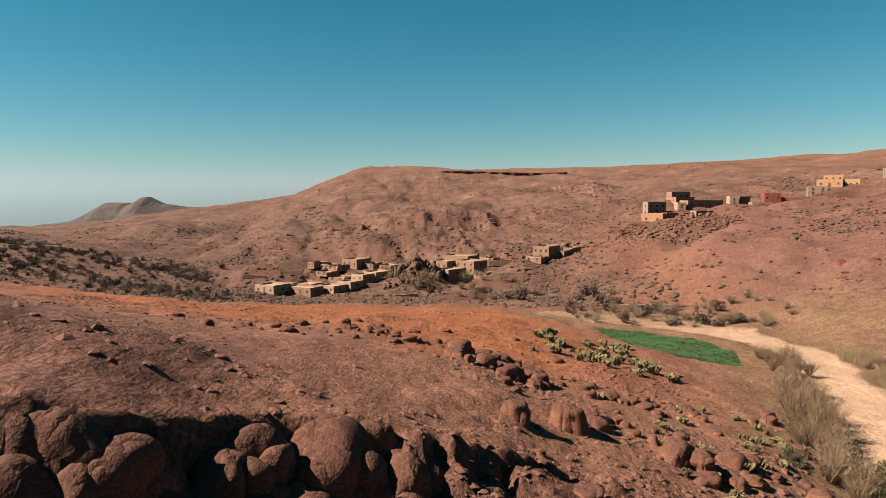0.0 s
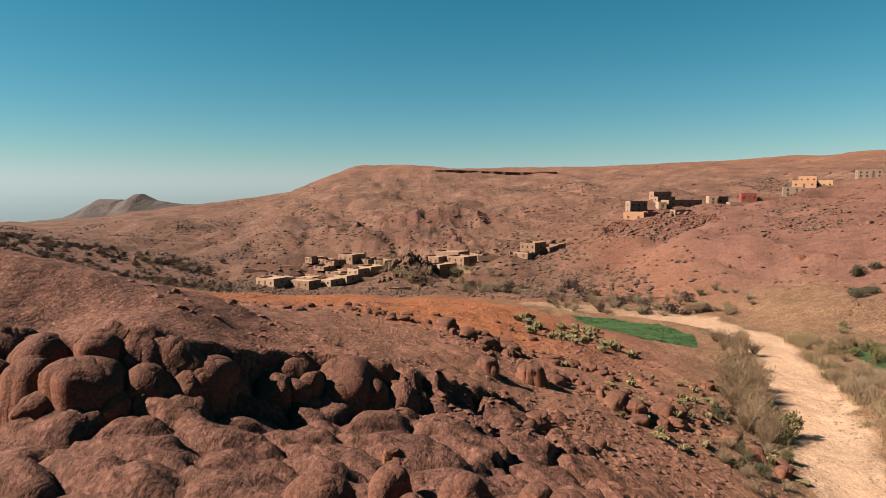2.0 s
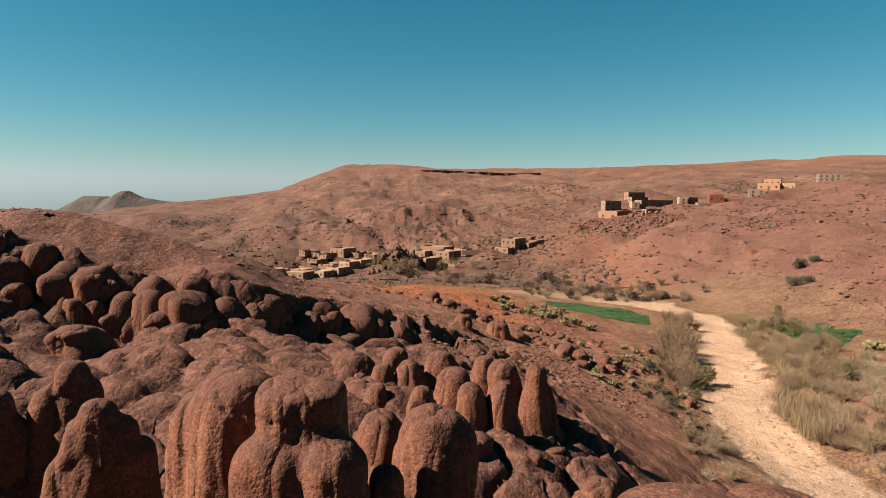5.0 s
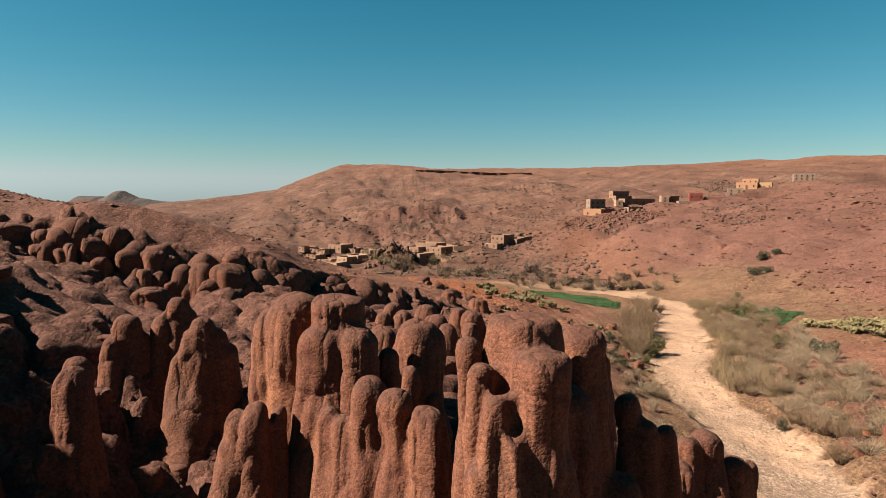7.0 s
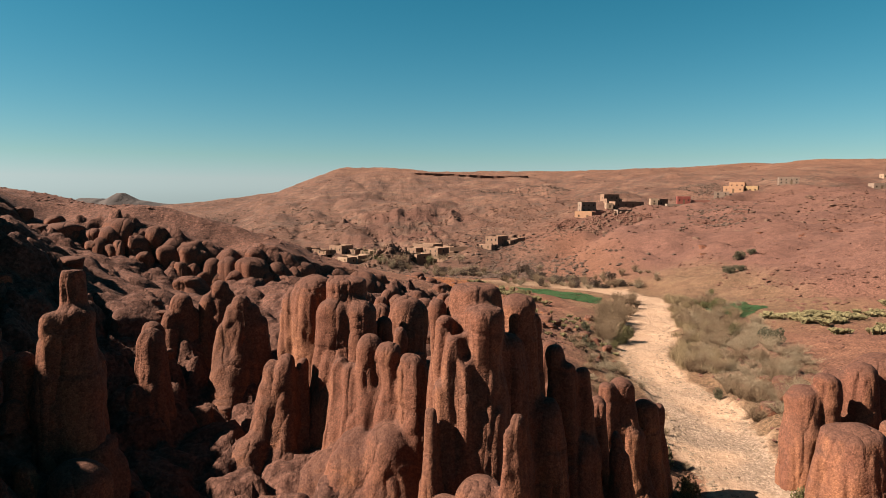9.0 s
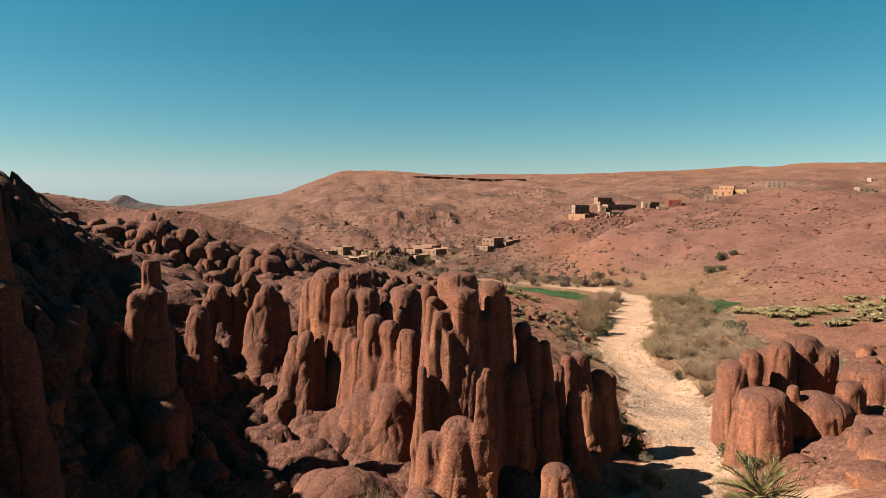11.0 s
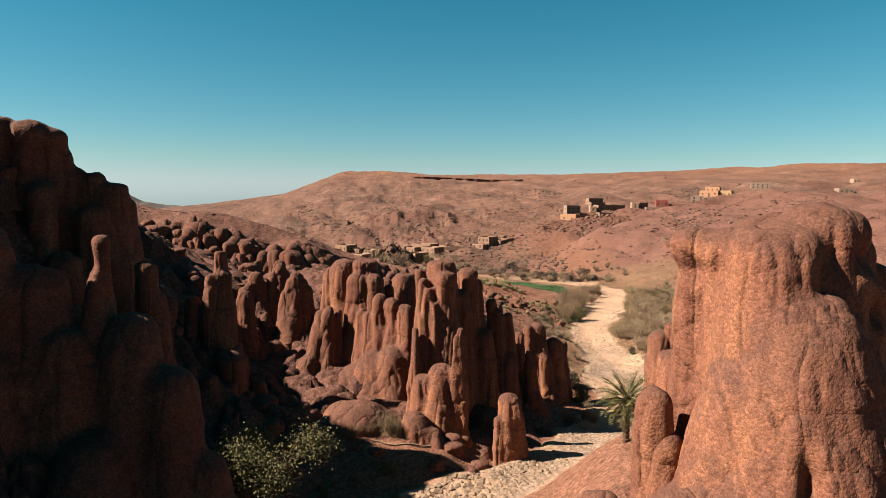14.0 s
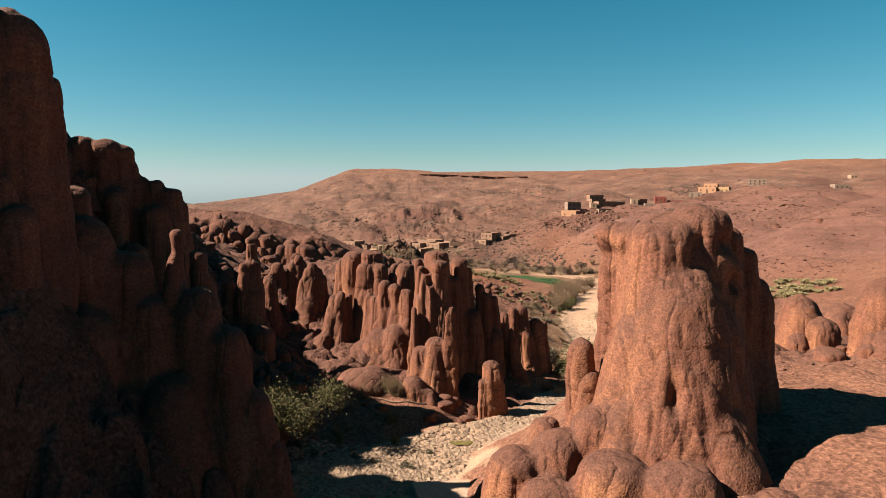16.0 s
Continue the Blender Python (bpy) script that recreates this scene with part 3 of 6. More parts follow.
def pinnacle(x, y, top, r, foot=None, wide=1.7, head=0.0, lean=(0, 0), label="tall rounded reddish brown conglomerate rock pinnacle", rough=1.0, flat=1.0, flare=2.0, lobes=4, drop=0.7, dome=1.5, name="rock_pinnacle", mat=ROCK):
    """A free rock column of fused tongues with its top at that height; wide: its foot's radius over its top's."""
    count[0] += 1
    rg = np.random.default_rng(100 + count[0])
    g = min(height(x + 1.1 * r * wide * a, y + 1.1 * r * wide * b) for a, b in ((0, 0), (1, 0), (-1, 0), (0, 1), (0, -1))) - 0.6 if foot is None else foot
    g = min(g, top - r * 1.2)
    tall = top - g
    verts, faces = [], []
    spin = rg.uniform(0, 6.28)
    lathe(verts, faces, (-lean[0], -lean[1], 0), (0, 0, tall), r * 0.9, r * wide * 0.85, flare, count[0], neck=head, square=rg.uniform(1.9, 2.5), flat=flat, turn=spin, dome=dome)
    for i in range(lobes):
        a = spin + (i + rg.uniform(-0.3, 0.3)) * 6.283 / lobes
        d = r * rg.uniform(0.55, 0.8)
        low = drop * rg.random() ** 1.2 + 0.06
        if rg.random() < 0.18:
            low = min(0.75, low + 0.25)
        rr = r * rg.uniform(0.4, 0.58)
        h = max(tall * (1 - low), 1.3 * rr)
        out = d * (1 + (wide - 1) * 0.75)
        lathe(verts, faces, (out * math.cos(a) - lean[0], out * math.sin(a) - lean[1], 0), (d * math.cos(a), d * math.sin(a), h), rr, rr * (1 + 0.8 * (wide - 1)), flare, count[0] * 7 + i, seg=12, rings=16, flat=rg.uniform(0.8, 1.2), turn=rg.uniform(0, 3))
    ob = fuse(name, verts, faces, float(np.clip(0.05 + 0.075 * r, 0.10, 0.22)), rough, r, (), mat)
    ob.location = (x, y, g)
    return tagged(ob, label, "rock pinnacle", "rock pinnacles") if name == "rock_pinnacle" else ob


heroes = []


def hero(x, y, top, r, **kw):
    """A pinnacle, remembered for the lesser ones that grow against its foot."""
    ob = pinnacle(x, y, top, r, **kw)
    heroes.append((x, y, top, r, top - ob.location.z, ob))
    return ob


def massif(x, y, foot, tongues, label, voxel=0.16, rough=1.0, dents=(), mat=ROCK, worn=3):
    """A great rock of many tongues: each has a head (x, y, z), a foot's shift its radius at head and foot, and how long its dome is."""
    verts, faces = [], []
    for n, (hx, hy, hz, fx, fy, ra, rb, dome) in enumerate(tongues):
        lathe(verts, faces, (hx + fx - x, hy + fy - y, 0), (hx - x, hy - y, hz - foot), ra, rb, 1.5, 500 + n + int(10 * x), seg=22, rings=24, square=2.2 if dome > 0.7 else 3.0, dome=dome)
    ob = fuse("rock_pinnacle", verts, faces, voxel, rough, 2.0, dents, mat, worn)
    ob.location = (x, y, foot)
    return tagged(ob, label, "rock pinnacle", "rock pinnacles")


# the great column block over the river bend
massif(4.5, -18.3, 9.5, [
    (4.35, -16.80, 24.80, 0.0, -0.3, 1.29, 2.00, 0.6),
    (4.60, -18.70, 23.81, 0.0, -0.3, 1.05, 1.60, 0.7),
    (2.74, -18.00, 23.30, -0.2, -0.2, 0.51, 0.90, 1.2),
    (2.35, -16.80, 23.77, 0.0, 0.0, 0.38, 0.80, 1.3),
    (3.21, -19.00, 22.62, -0.3, -0.5, 0.47, 1.00, 1.3),
    (3.59, -19.60, 21.28, 0.0, -0.3, 0.32, 0.60, 1.5),
    (1.92, -19.80, 19.18, -0.2, -0.4, 0.32, 0.90, 1.5),
    (6.91, -14.50, 23.74, 0.3, 0.0, 1.04, 1.80, 0.8),
    (7.87, -13.40, 22.61, 0.5, 0.0, 0.62, 1.40, 1.2),
    (5.80, -22.00, 19.55, 0.2, -0.3, 0.37, 0.85, 1.4),
    (5.35, -22.10, 18.97, -0.1, -0.3, 0.30, 0.70, 1.5),
    (4.28, -21.30, 16.30, -0.2, -0.8, 1.10, 1.90, 0.9),
    (2.68, -21.00, 15.25, -0.3, -0.8, 0.83, 1.70, 1.0),
    (5.85, -16.40, 22.05, 0.4, 0.0, 1.08, 2.00, 1.0),
    (8.31, -15.00, 18.09, 0.4, 0.0, 0.96, 1.60, 1.2),
    (2.61, -18.90, 20.23, -0.2, -0.3, 0.51, 1.10, 1.3),
], "cluster of tall fused conglomerate columns with rounded flat heads", 0.14)
# the fin behind it and the tongues at its foot
massif(-2.6, -9.7, 10.8, [
    (-3.20, -7.20, 23.92, 0.0, -0.3, 1.37, 1.90, 0.6),
    (-4.04, -8.00, 22.60, -0.3, -0.6, 1.22, 1.90, 0.9),
    (-2.31, -8.20, 22.62, 0.1, -0.5, 0.94, 1.40, 1.0),
    (-5.71, -5.50, 23.74, -0.6, -0.2, 1.32, 2.20, 1.0),
    (-7.01, -5.00, 22.83, -0.6, 0.0, 0.80, 1.60, 1.3),
    (-3.52, -9.80, 19.08, -0.3, -1.2, 0.52, 1.20, 1.5),
    (-2.74, -10.30, 18.83, -0.1, -1.4, 0.56, 1.30, 1.3),
    (-1.63, -10.50, 20.75, 0.0, -1.3, 0.69, 1.30, 1.3),
    (-0.39, -11.50, 20.37, 0.0, -1.2, 0.64, 1.20, 1.3),
    (0.26, -10.00, 21.10, 0.0, -1.0, 0.44, 1.00, 1.4),
    (0.98, -12.60, 19.98, 0.1, -1.0, 0.79, 1.50, 1.2),
    (-2.23, -12.60, 15.43, -0.2, -2.0, 1.25, 2.50, 1.3),
    (-0.33, -13.20, 16.01, 0.0, -1.6, 1.24, 2.30, 1.3),
    (-4.12, -11.80, 14.12, -0.6, -1.8, 0.93, 2.10, 1.4),
], "broad fin of reddish brown rock with fused upright tongues", 0.14)
# twin columns
massif(-7.3, -9.5, 10.8, [
    (-7.84, -9.30, 18.91, -1.1, -1.5, 0.53, 1.50, 1.5),
    (-6.84, -9.50, 19.25, -0.3, -1.5, 0.53, 1.50, 1.4),
    (-5.94, -8.80, 18.88, 0.0, -0.8, 0.40, 1.00, 1.4),
    (-8.69, -10.40, 14.60, -0.9, -1.4, 0.78, 1.80, 1.4),
], "pair of slender rock columns on a shared spreading foot", 0.14)
# a tent-shaped fin
massif(-11.3, -3.1, 12.5, [
    (-11.30, -3.20, 22.07, -0.9, -1.5, 0.58, 2.20, 1.6),
    (-10.72, -3.00, 21.39, 0.2, -1.2, 0.54, 1.60, 1.5),
    (-11.87, -3.30, 21.44, -1.5, -1.4, 0.49, 1.80, 1.6),
    (-10.28, -2.60, 20.38, 0.6, -0.6, 0.49, 1.50, 1.5),
    (-12.41, -3.60, 20.00, -1.3, -1.3, 0.44, 1.40, 1.6),
], "tent-shaped fluted fin of reddish brown rock", 0.14)
# lesser fins by the gully
massif(-13.7, -0.5, 13.5, [
    (-13.62, -0.50, 22.90, -0.2, -0.8, 0.71, 1.30, 1.2),
    (-14.32, -0.80, 21.91, -0.6, -0.8, 0.66, 1.30, 1.3),
    (-13.08, -0.30, 22.10, 0.3, -0.4, 0.61, 1.20, 1.3),
], "short fluted rock fin with pale orange flanks", 0.14)
massif(-16.1, -1.6, 13.0, [
    (-16.13, -1.50, 22.00, -0.2, -0.6, 0.80, 1.40, 1.1),
    (-16.65, -2.00, 20.80, -0.4, -0.8, 0.69, 1.30, 1.2),
    (-15.56, -1.30, 20.95, 0.2, -0.4, 0.60, 1.20, 1.2),
], "short knobbly rock fin above a gully", 0.14)
massif(-15.9, -8.2, 12.0, [
    (-15.75, -8.00, 21.03, -0.3, -0.8, 0.66, 1.30, 1.2),
    (-16.09, -8.40, 19.93, -0.4, -0.8, 0.44, 1.10, 1.3),
], "short rounded rock column above a gully", 0.14)
# between the cluster and the cliff
massif(-14.8, -19.4, 11.5, [
    (-14.76, -19.20, 25.88, 0.0, 0.0, 0.66, 0.90, 0.7),
    (-14.66, -19.40, 24.11, 0.2, -0.4, 0.94, 1.80, 0.8),
    (-15.38, -20.00, 23.85, -0.3, -0.4, 0.52, 1.40, 1.2),
    (-14.36, -19.00, 22.14, 0.4, -0.3, 0.68, 1.60, 1.4),
], "rock column with a separate rounded head", 0.14)
massif(-16.9, -19.5, 11.5, [
    (-17.09, -19.70, 21.92, -0.3, -0.6, 0.58, 1.70, 1.1),
    (-16.74, -19.40, 21.30, 0.2, -0.4, 0.45, 1.60, 1.2),
], "short rounded rock column in the shade", 0.14)
# down to the river on the cluster's far side
massif(10.7, -12.8, 8.0, [
    (9.41, -13.00, 20.62, 0.2, -0.3, 0.54, 1.50, 1.2),
    (10.04, -13.50, 19.63, 0.1, -0.3, 0.46, 1.20, 1.3),
    (11.06, -13.00, 19.34, 0.2, -0.3, 0.50, 1.30, 1.2),
    (12.31, -11.50, 17.09, 0.3, -0.3, 0.65, 1.50, 1.1),
    (10.92, -13.20, 15.49, 0.3, -0.5, 1.10, 1.90, 1.1),
], "row of short fused rock columns stepping down to the riverbed", 0.14)
massif(15.7, -8.2, 7.8, [
    (13.77, -9.00, 17.17, 0.0, -0.3, 0.64, 1.40, 1.1),
    (14.81, -8.50, 17.37, 0.2, -0.3, 0.79, 1.60, 1.0),
    (16.76, -7.50, 15.65, 0.3, -0.3, 0.85, 1.50, 1.0),
    (17.88, -7.00, 15.03, 0.2, -0.2, 0.48, 1.10, 1.2),
    (15.45, -9.00, 14.20, 0.2, -0.3, 0.92, 1.70, 1.1),
], "low group of rounded rock heads beside the riverbed", 0.14)
massif(13.2, -13.7, 8.2, [
    (12.95, -13.50, 15.57, 1.1, -0.6, 0.34, 1.40, 1.6),
    (13.40, -13.80, 14.39, 0.9, -0.5, 0.38, 1.30, 1.5),
], "leaning orange slab of rock above the riverbed", 0.14)
# the far bank
massif(33.3, -4.8, 7.8, [
    (28.99, -6.00, 15.91, -0.3, -0.2, 1.24, 1.60, 0.9),
    (30.18, -6.50, 16.96, 0.0, -0.2, 0.84, 1.00, 0.9),
    (32.54, -4.00, 16.57, 0.0, 0.0, 1.03, 1.40, 0.9),
    (33.59, -5.00, 17.29, 0.0, -0.2, 1.12, 1.50, 1.0),
    (36.63, -3.00, 17.46, 0.2, 0.0, 2.01, 2.20, 0.8),
    (37.99, -4.00, 16.54, 0.3, 0.0, 1.35, 1.80, 0.8),
], "cracked brown rock knoll with rounded heads on the far bank", 0.15)
massif(32.5, -10.9, 7.8, [
    (28.33, -12.00, 14.99, -0.2, -0.3, 1.78, 2.20, 0.5),
    (26.78, -12.00, 13.85, -0.3, -0.2, 0.80, 1.30, 1.0),
    (30.98, -11.50, 15.35, 0.0, -0.2, 0.59, 1.00, 1.0),
    (33.00, -11.00, 14.65, 0.2, -0.3, 2.20, 2.50, 0.8),
    (35.88, -11.00, 15.44, 0.1, -0.2, 1.01, 1.50, 0.9),
    (39.82, -8.00, 16.00, 0.2, 0.0, 1.95, 2.20, 0.7),
], "broad cracked block of brown rock over the riverbed", 0.15)
massif(31.3, -18.2, 8.0, [
    (31.88, -18.00, 14.32, 0.1, -0.3, 0.71, 2.30, 1.6),
    (30.64, -18.50, 12.64, -0.3, -0.3, 0.86, 2.00, 1.2),
], "cone of orange-brown rock at the river's edge", 0.15)
hero(33.1, -21.0, 14.8, 3.07, wide=1.3, mat=FRESH_ROCK)
hero(29.3, -16.0, 11.4, 1.36)
# the shaded cliff
massif(-21.7, -31.3, 14.0, [
    (-25.41, -31.50, 35.70, -0.4, -0.4, 1.19, 2.40, 0.9),
    (-23.60, -31.00, 35.33, -0.2, -0.4, 1.30, 2.40, 0.8),
    (-22.45, -30.50, 34.85, 0.0, -0.4, 0.94, 2.00, 0.9),
    (-21.79, -30.30, 33.59, 0.2, -0.4, 0.66, 1.80, 1.1),
    (-21.12, -30.00, 32.41, 0.2, -0.4, 0.57, 1.60, 1.2),
    (-19.94, -30.00, 32.12, 0.2, -0.4, 0.62, 1.60, 1.1),
    (-18.96, -29.50, 31.31, 0.3, -0.4, 1.16, 2.20, 0.6),
    (-18.41, -29.00, 30.38, 0.4, -0.3, 0.83, 2.00, 0.9),
    (-19.76, -31.00, 29.78, 0.2, -0.6, 0.85, 2.00, 1.2),
    (-22.37, -32.00, 31.42, 0.0, -0.8, 0.92, 2.20, 1.2),
    (-24.69, -34.00, 31.62, 0.0, -0.5, 0.53, 1.60, 1.2),
    (-23.49, -35.00, 28.40, 0.0, -0.5, 0.52, 1.60, 1.2),
    (-20.50, -33.00, 26.83, 0.2, -0.8, 1.00, 2.40, 1.3),
], "high dark cliff of fused rounded rock columns", 0.18)
massif(-13.1, -43.6, 12.0, [
    (-13.23, -43.50, 28.49, 0.0, 0.0, 0.48, 0.80, 0.8),
    (-13.35, -43.60, 27.01, -0.1, -0.3, 0.59, 2.30, 1.2),
    (-12.78, -43.80, 24.27, 0.5, -0.4, 0.66, 2.00, 1.4),
], "cone of dark rock with a balanced round head", 0.18)
massif(-15.6, -32.4, 11.0, [
    (-15.70, -32.40, 26.20, 0.1, -0.2, 0.75, 1.60, 0.8),
    (-15.30, -32.20, 24.30, 0.5, -0.2, 0.75, 1.90, 1.2),
    (-16.30, -32.60, 22.60, -0.4, -0.3, 0.80, 2.20, 1.3),
], "dark rounded rock column in the shade", 0.18)
hero(-20.3, -48.5, 41.3, 2.21, wide=1.45, lobes=5)
hero(-21.1, -50.0, 41.7, 1.36, wide=1.5)
hero(-19.2, -47.0, 37.8, 0.93, wide=2)
massif(-15.0, -44.5, 9.5, [
    (-21.0, -46.0, 33.6, 0.2, -0.4, 1.5, 3.0, 1.0),
    (-18.4, -45.0, 29.4, 0.3, -0.4, 1.6, 3.2, 1.1),
    (-16.2, -43.9, 27.2, 0.4, -0.4, 1.5, 3.2, 1.0),
    (-19.8, -43.6, 31.4, 0.3, -0.2, 1.2, 2.8, 1.1),
    (-14.6, -44.6, 24.2, 0.3, -0.6, 1.3, 3.0, 1.3),
    (-11.8, -44.0, 24.8, 0.6, -0.4, 1.3, 3.2, 1.2),
    (-9.9, -44.5, 22.4, 0.7, -0.4, 1.2, 2.8, 1.4),
    (-8.2, -44.8, 18.2, 0.6, -0.3, 1.1, 2.2, 1.3),
    (-17.4, -47.0, 24.0, 0.4, -0.8, 1.6, 3.4, 1.4),
    (-12.6, -46.2, 19.6, 0.5, -0.8, 1.6, 3.2, 1.4),
], "dark shaded foot of the cliff with broad rounded bulges", 0.2)
hero(-7.0, -45.0, 15.1, 1.1)
# the lone tower
massif(18.0, -48.5, 15.0, [
    (17.0, -49.2, 29.55, 0.1, -0.9, 2.0, 3.0, 0.9),
    (19.1, -48.9, 30.25, 0.2, -0.8, 1.75, 2.6, 0.9),
    (18.2, -47.0, 29.7, 0.0, 0.4, 2.4, 3.2, 0.9),
    (14.75, -46.6, 29.05, 1.2, -0.2, 1.15, 1.2, 0.8),
    (15.7, -47.6, 29.0, 0.7, -0.5, 1.3, 1.8, 0.9),
    (20.0, -49.4, 27.4, 0.2, -0.9, 1.3, 2.4, 0.9),
    (21.5, -47.2, 28.8, 0.4, 0.0, 0.95, 1.7, 0.9),
    (22.7, -46.7, 27.6, 0.6, 0.0, 1.0, 1.8, 0.9),
    (23.7, -46.2, 25.7, 0.9, 0.0, 1.0, 1.9, 0.9),
    (17.2, -50.4, 27.2, -0.1, -1.8, 2.3, 3.9, 1.5),
    (15.6, -50.2, 24.2, -0.9, -1.8, 1.8, 3.6, 1.5),
    (19.2, -50.2, 25.2, 0.2, -1.2, 1.6, 2.8, 1.5),
    (18.4, -53.0, 19.9, 0.2, -1.4, 1.5, 2.6, 0.9),
    (13.6, -50.4, 18.9, -1.2, -1.2, 1.3, 2.9, 0.9),
], "huge lone tower of rounded orange-brown conglomerate rock", 0.14, 1.0, (((15.9, -53.4, 20.3), (0.38, 0.8), 0.85), ((14.2, -47.4, 27.2), (0.9, 0.5), 0.3), ((20.3, -50.6, 28.0), (0.6, 0.5), 0.5), ((20.6, -50.8, 25.8), (0.5, 0.6), 0.5)), FRESH_ROCK, 14)
hero(12.5, -48.0, 22.1, 0.86, wide=1.7, mat=FRESH_ROCK)
hero(12.9, -48.5, 20.3, 0.75, mat=FRESH_ROCK)
hero(10.8, -46.5, 16.8, 0.93, wide=1.2, mat=FRESH_ROCK)
massif(10.5, -53.0, 8.0, [
    (8.2, -51.2, 16.7, -0.4, -0.3, 1.5, 2.6, 0.9),
    (10.6, -51.0, 17.6, -0.1, -0.3, 1.6, 2.9, 0.9),
    (9.4, -54.2, 16.2, -0.4, -0.4, 1.6, 3.0, 0.9),
    (12.6, -54.8, 17.7, 0.0, -0.6, 1.9, 3.4, 0.9),
    (10.8, -57.0, 15.6, -0.3, -0.6, 1.9, 3.4, 0.9),
    (12.6, -51.4, 19.0, 0.2, -0.2, 1.1, 2.6, 1.2),
    (15.6, -56.2, 17.8, 0.2, -0.6, 1.7, 3.2, 0.9),
], "broad bulging foot of orange-brown rock below the tower", 0.16, 0.8, (), FRESH_ROCK, 8)
hero(19.4, -58.0, 17.2, 1.17, wide=1.2, mat=FRESH_ROCK)
# beyond the ledge
hero(41.3, -22.0, 20.7, 2.19, wide=1.2, mat=FRESH_ROCK)
hero(42.3, -24.0, 18.8, 1.68, wide=1.2, mat=FRESH_ROCK)
hero(51.4, -14.0, 18.4, 1.95, mat=FRESH_ROCK)
hero(52.3, -17.0, 18.3, 1.75, mat=FRESH_ROCK)
hero(41.9, -33.0, 23.8, 1.68, mat=FRESH_ROCK)
# more columns behind the cluster
hero(0.6, -4.5, 22.2, 1.24, wide=1.5)
hero(-1.4, -2.0, 21.2, 0.95)
hero(3.2, -9.0, 21.0, 0.64)
hero(-0.9, -7.0, 21.2, 0.60)
hero(-15.4, -9.0, 21.0, 1.00)
hero(11.2, -3.0, 18.6, 0.87)
hero(3.2, -28.0, 10.3, 2.40, wide=1.3)
massif(2.1, -23.9, 8.8, [
    (1.95, -23.60, 13.05, 0.2, -0.6, 1.18, 2.30, 1.2),
    (3.38, -24.30, 11.99, 0.5, -0.7, 0.70, 1.90, 1.2),
    (0.94, -23.80, 11.81, -0.3, -0.6, 0.78, 1.90, 1.1),
], "wedge of brown rock at the foot of the columns", 0.15)
massif(9.5, -24.6, 8.8, [
    (9.58, -24.50, 14.49, 0.1, -0.1, 0.93, 1.15, 0.8),
    (8.66, -25.00, 12.88, 0.0, 0.0, 0.42, 0.60, 1.0),
    (10.21, -24.20, 12.86, 0.2, 0.0, 0.71, 1.00, 1.0),
], "stout reddish rock with a smaller one leaning on it", 0.13)
hero(-2.8, -22.0, 13.4, 2.57, wide=1.5)
# low heads of rock on the shoulder behind the cluster
hero(-4.0, 11.0, 20.2, 1.03, wide=2.3, lobes=3, dome=0.9, flare=1.1)
hero(-3.2, 8.6, 19.3, 0.58, wide=2.3, lobes=3, dome=0.9, flare=1.1)
hero(-2.0, 9.6, 20.0, 0.56, wide=2.3, lobes=3, dome=0.9, flare=1.1)
hero(-0.5, 9.8, 20.0, 0.66, wide=2.3, lobes=3, dome=0.9, flare=1.1)
hero(-1.3, 11.5, 20.3, 0.60, wide=2.3, lobes=3, dome=0.9, flare=1.1)
hero(2.0, 8.6, 20.0, 0.90, wide=2.3, lobes=3, dome=0.9, flare=1.1)
hero(2.7, 7.0, 19.6, 0.64, wide=2.3, lobes=3, dome=0.9, flare=1.1)
hero(1.4, 11.0, 20.3, 0.79, wide=2.3, lobes=3, dome=0.9, flare=1.1)
hero(4.9, 10.0, 20.0, 0.91, wide=2.3, lobes=3, dome=0.9, flare=1.1)
hero(4.5, 7.0, 19.7, 0.56, wide=2.3, lobes=3, dome=0.9, flare=1.1)
hero(6.6, 9.0, 20.1, 0.69, wide=2.3, lobes=3, dome=0.9, flare=1.1)
hero(0.2, 6.8, 19.4, 0.55, wide=2.3, lobes=3, dome=0.9, flare=1.1)
hero(-4.7, 7.2, 19.3, 0.72, wide=2.3, lobes=3, dome=0.9, flare=1.1)
hero(-9.1, 11.0, 19.9, 0.97, wide=2.3, lobes=3, dome=0.9, flare=1.1)
hero(-7.6, 8.0, 19.4, 0.74, wide=2.3, lobes=3, dome=0.9, flare=1.1)
hero(3.8, 10.5, 20.1, 0.63, wide=2.3, lobes=3, dome=0.9, flare=1.1)
hero(-2.2, 7.4, 19.4, 0.47, wide=2.3, lobes=3, dome=0.9, flare=1.1)
rng = np.random.default_rng(7)
for x, y, top, r, tall, main in list(heroes):
    if tall < 5 or y < -50 or r < 0.7 or (y < -40 and x > 5):
        continue
    for k in range(1):
        a = rng.uniform(-2.4, -0.4)
        d = r * rng.uniform(1.0, 1.5)
        cut = rng.uniform(0.3, 0.65)
        spur = pinnacle(x + d * math.cos(a), y + 0.8 * d * math.sin(a), top - cut * tall, r * rng.uniform(0.5, 0.8), wide=rng.uniform(1.5, 2.0), lobes=3, name="spur")
        spur.parent = main
        spur.matrix_parent_inverse = Matrix.Translation(main.location).inverted()
weather()


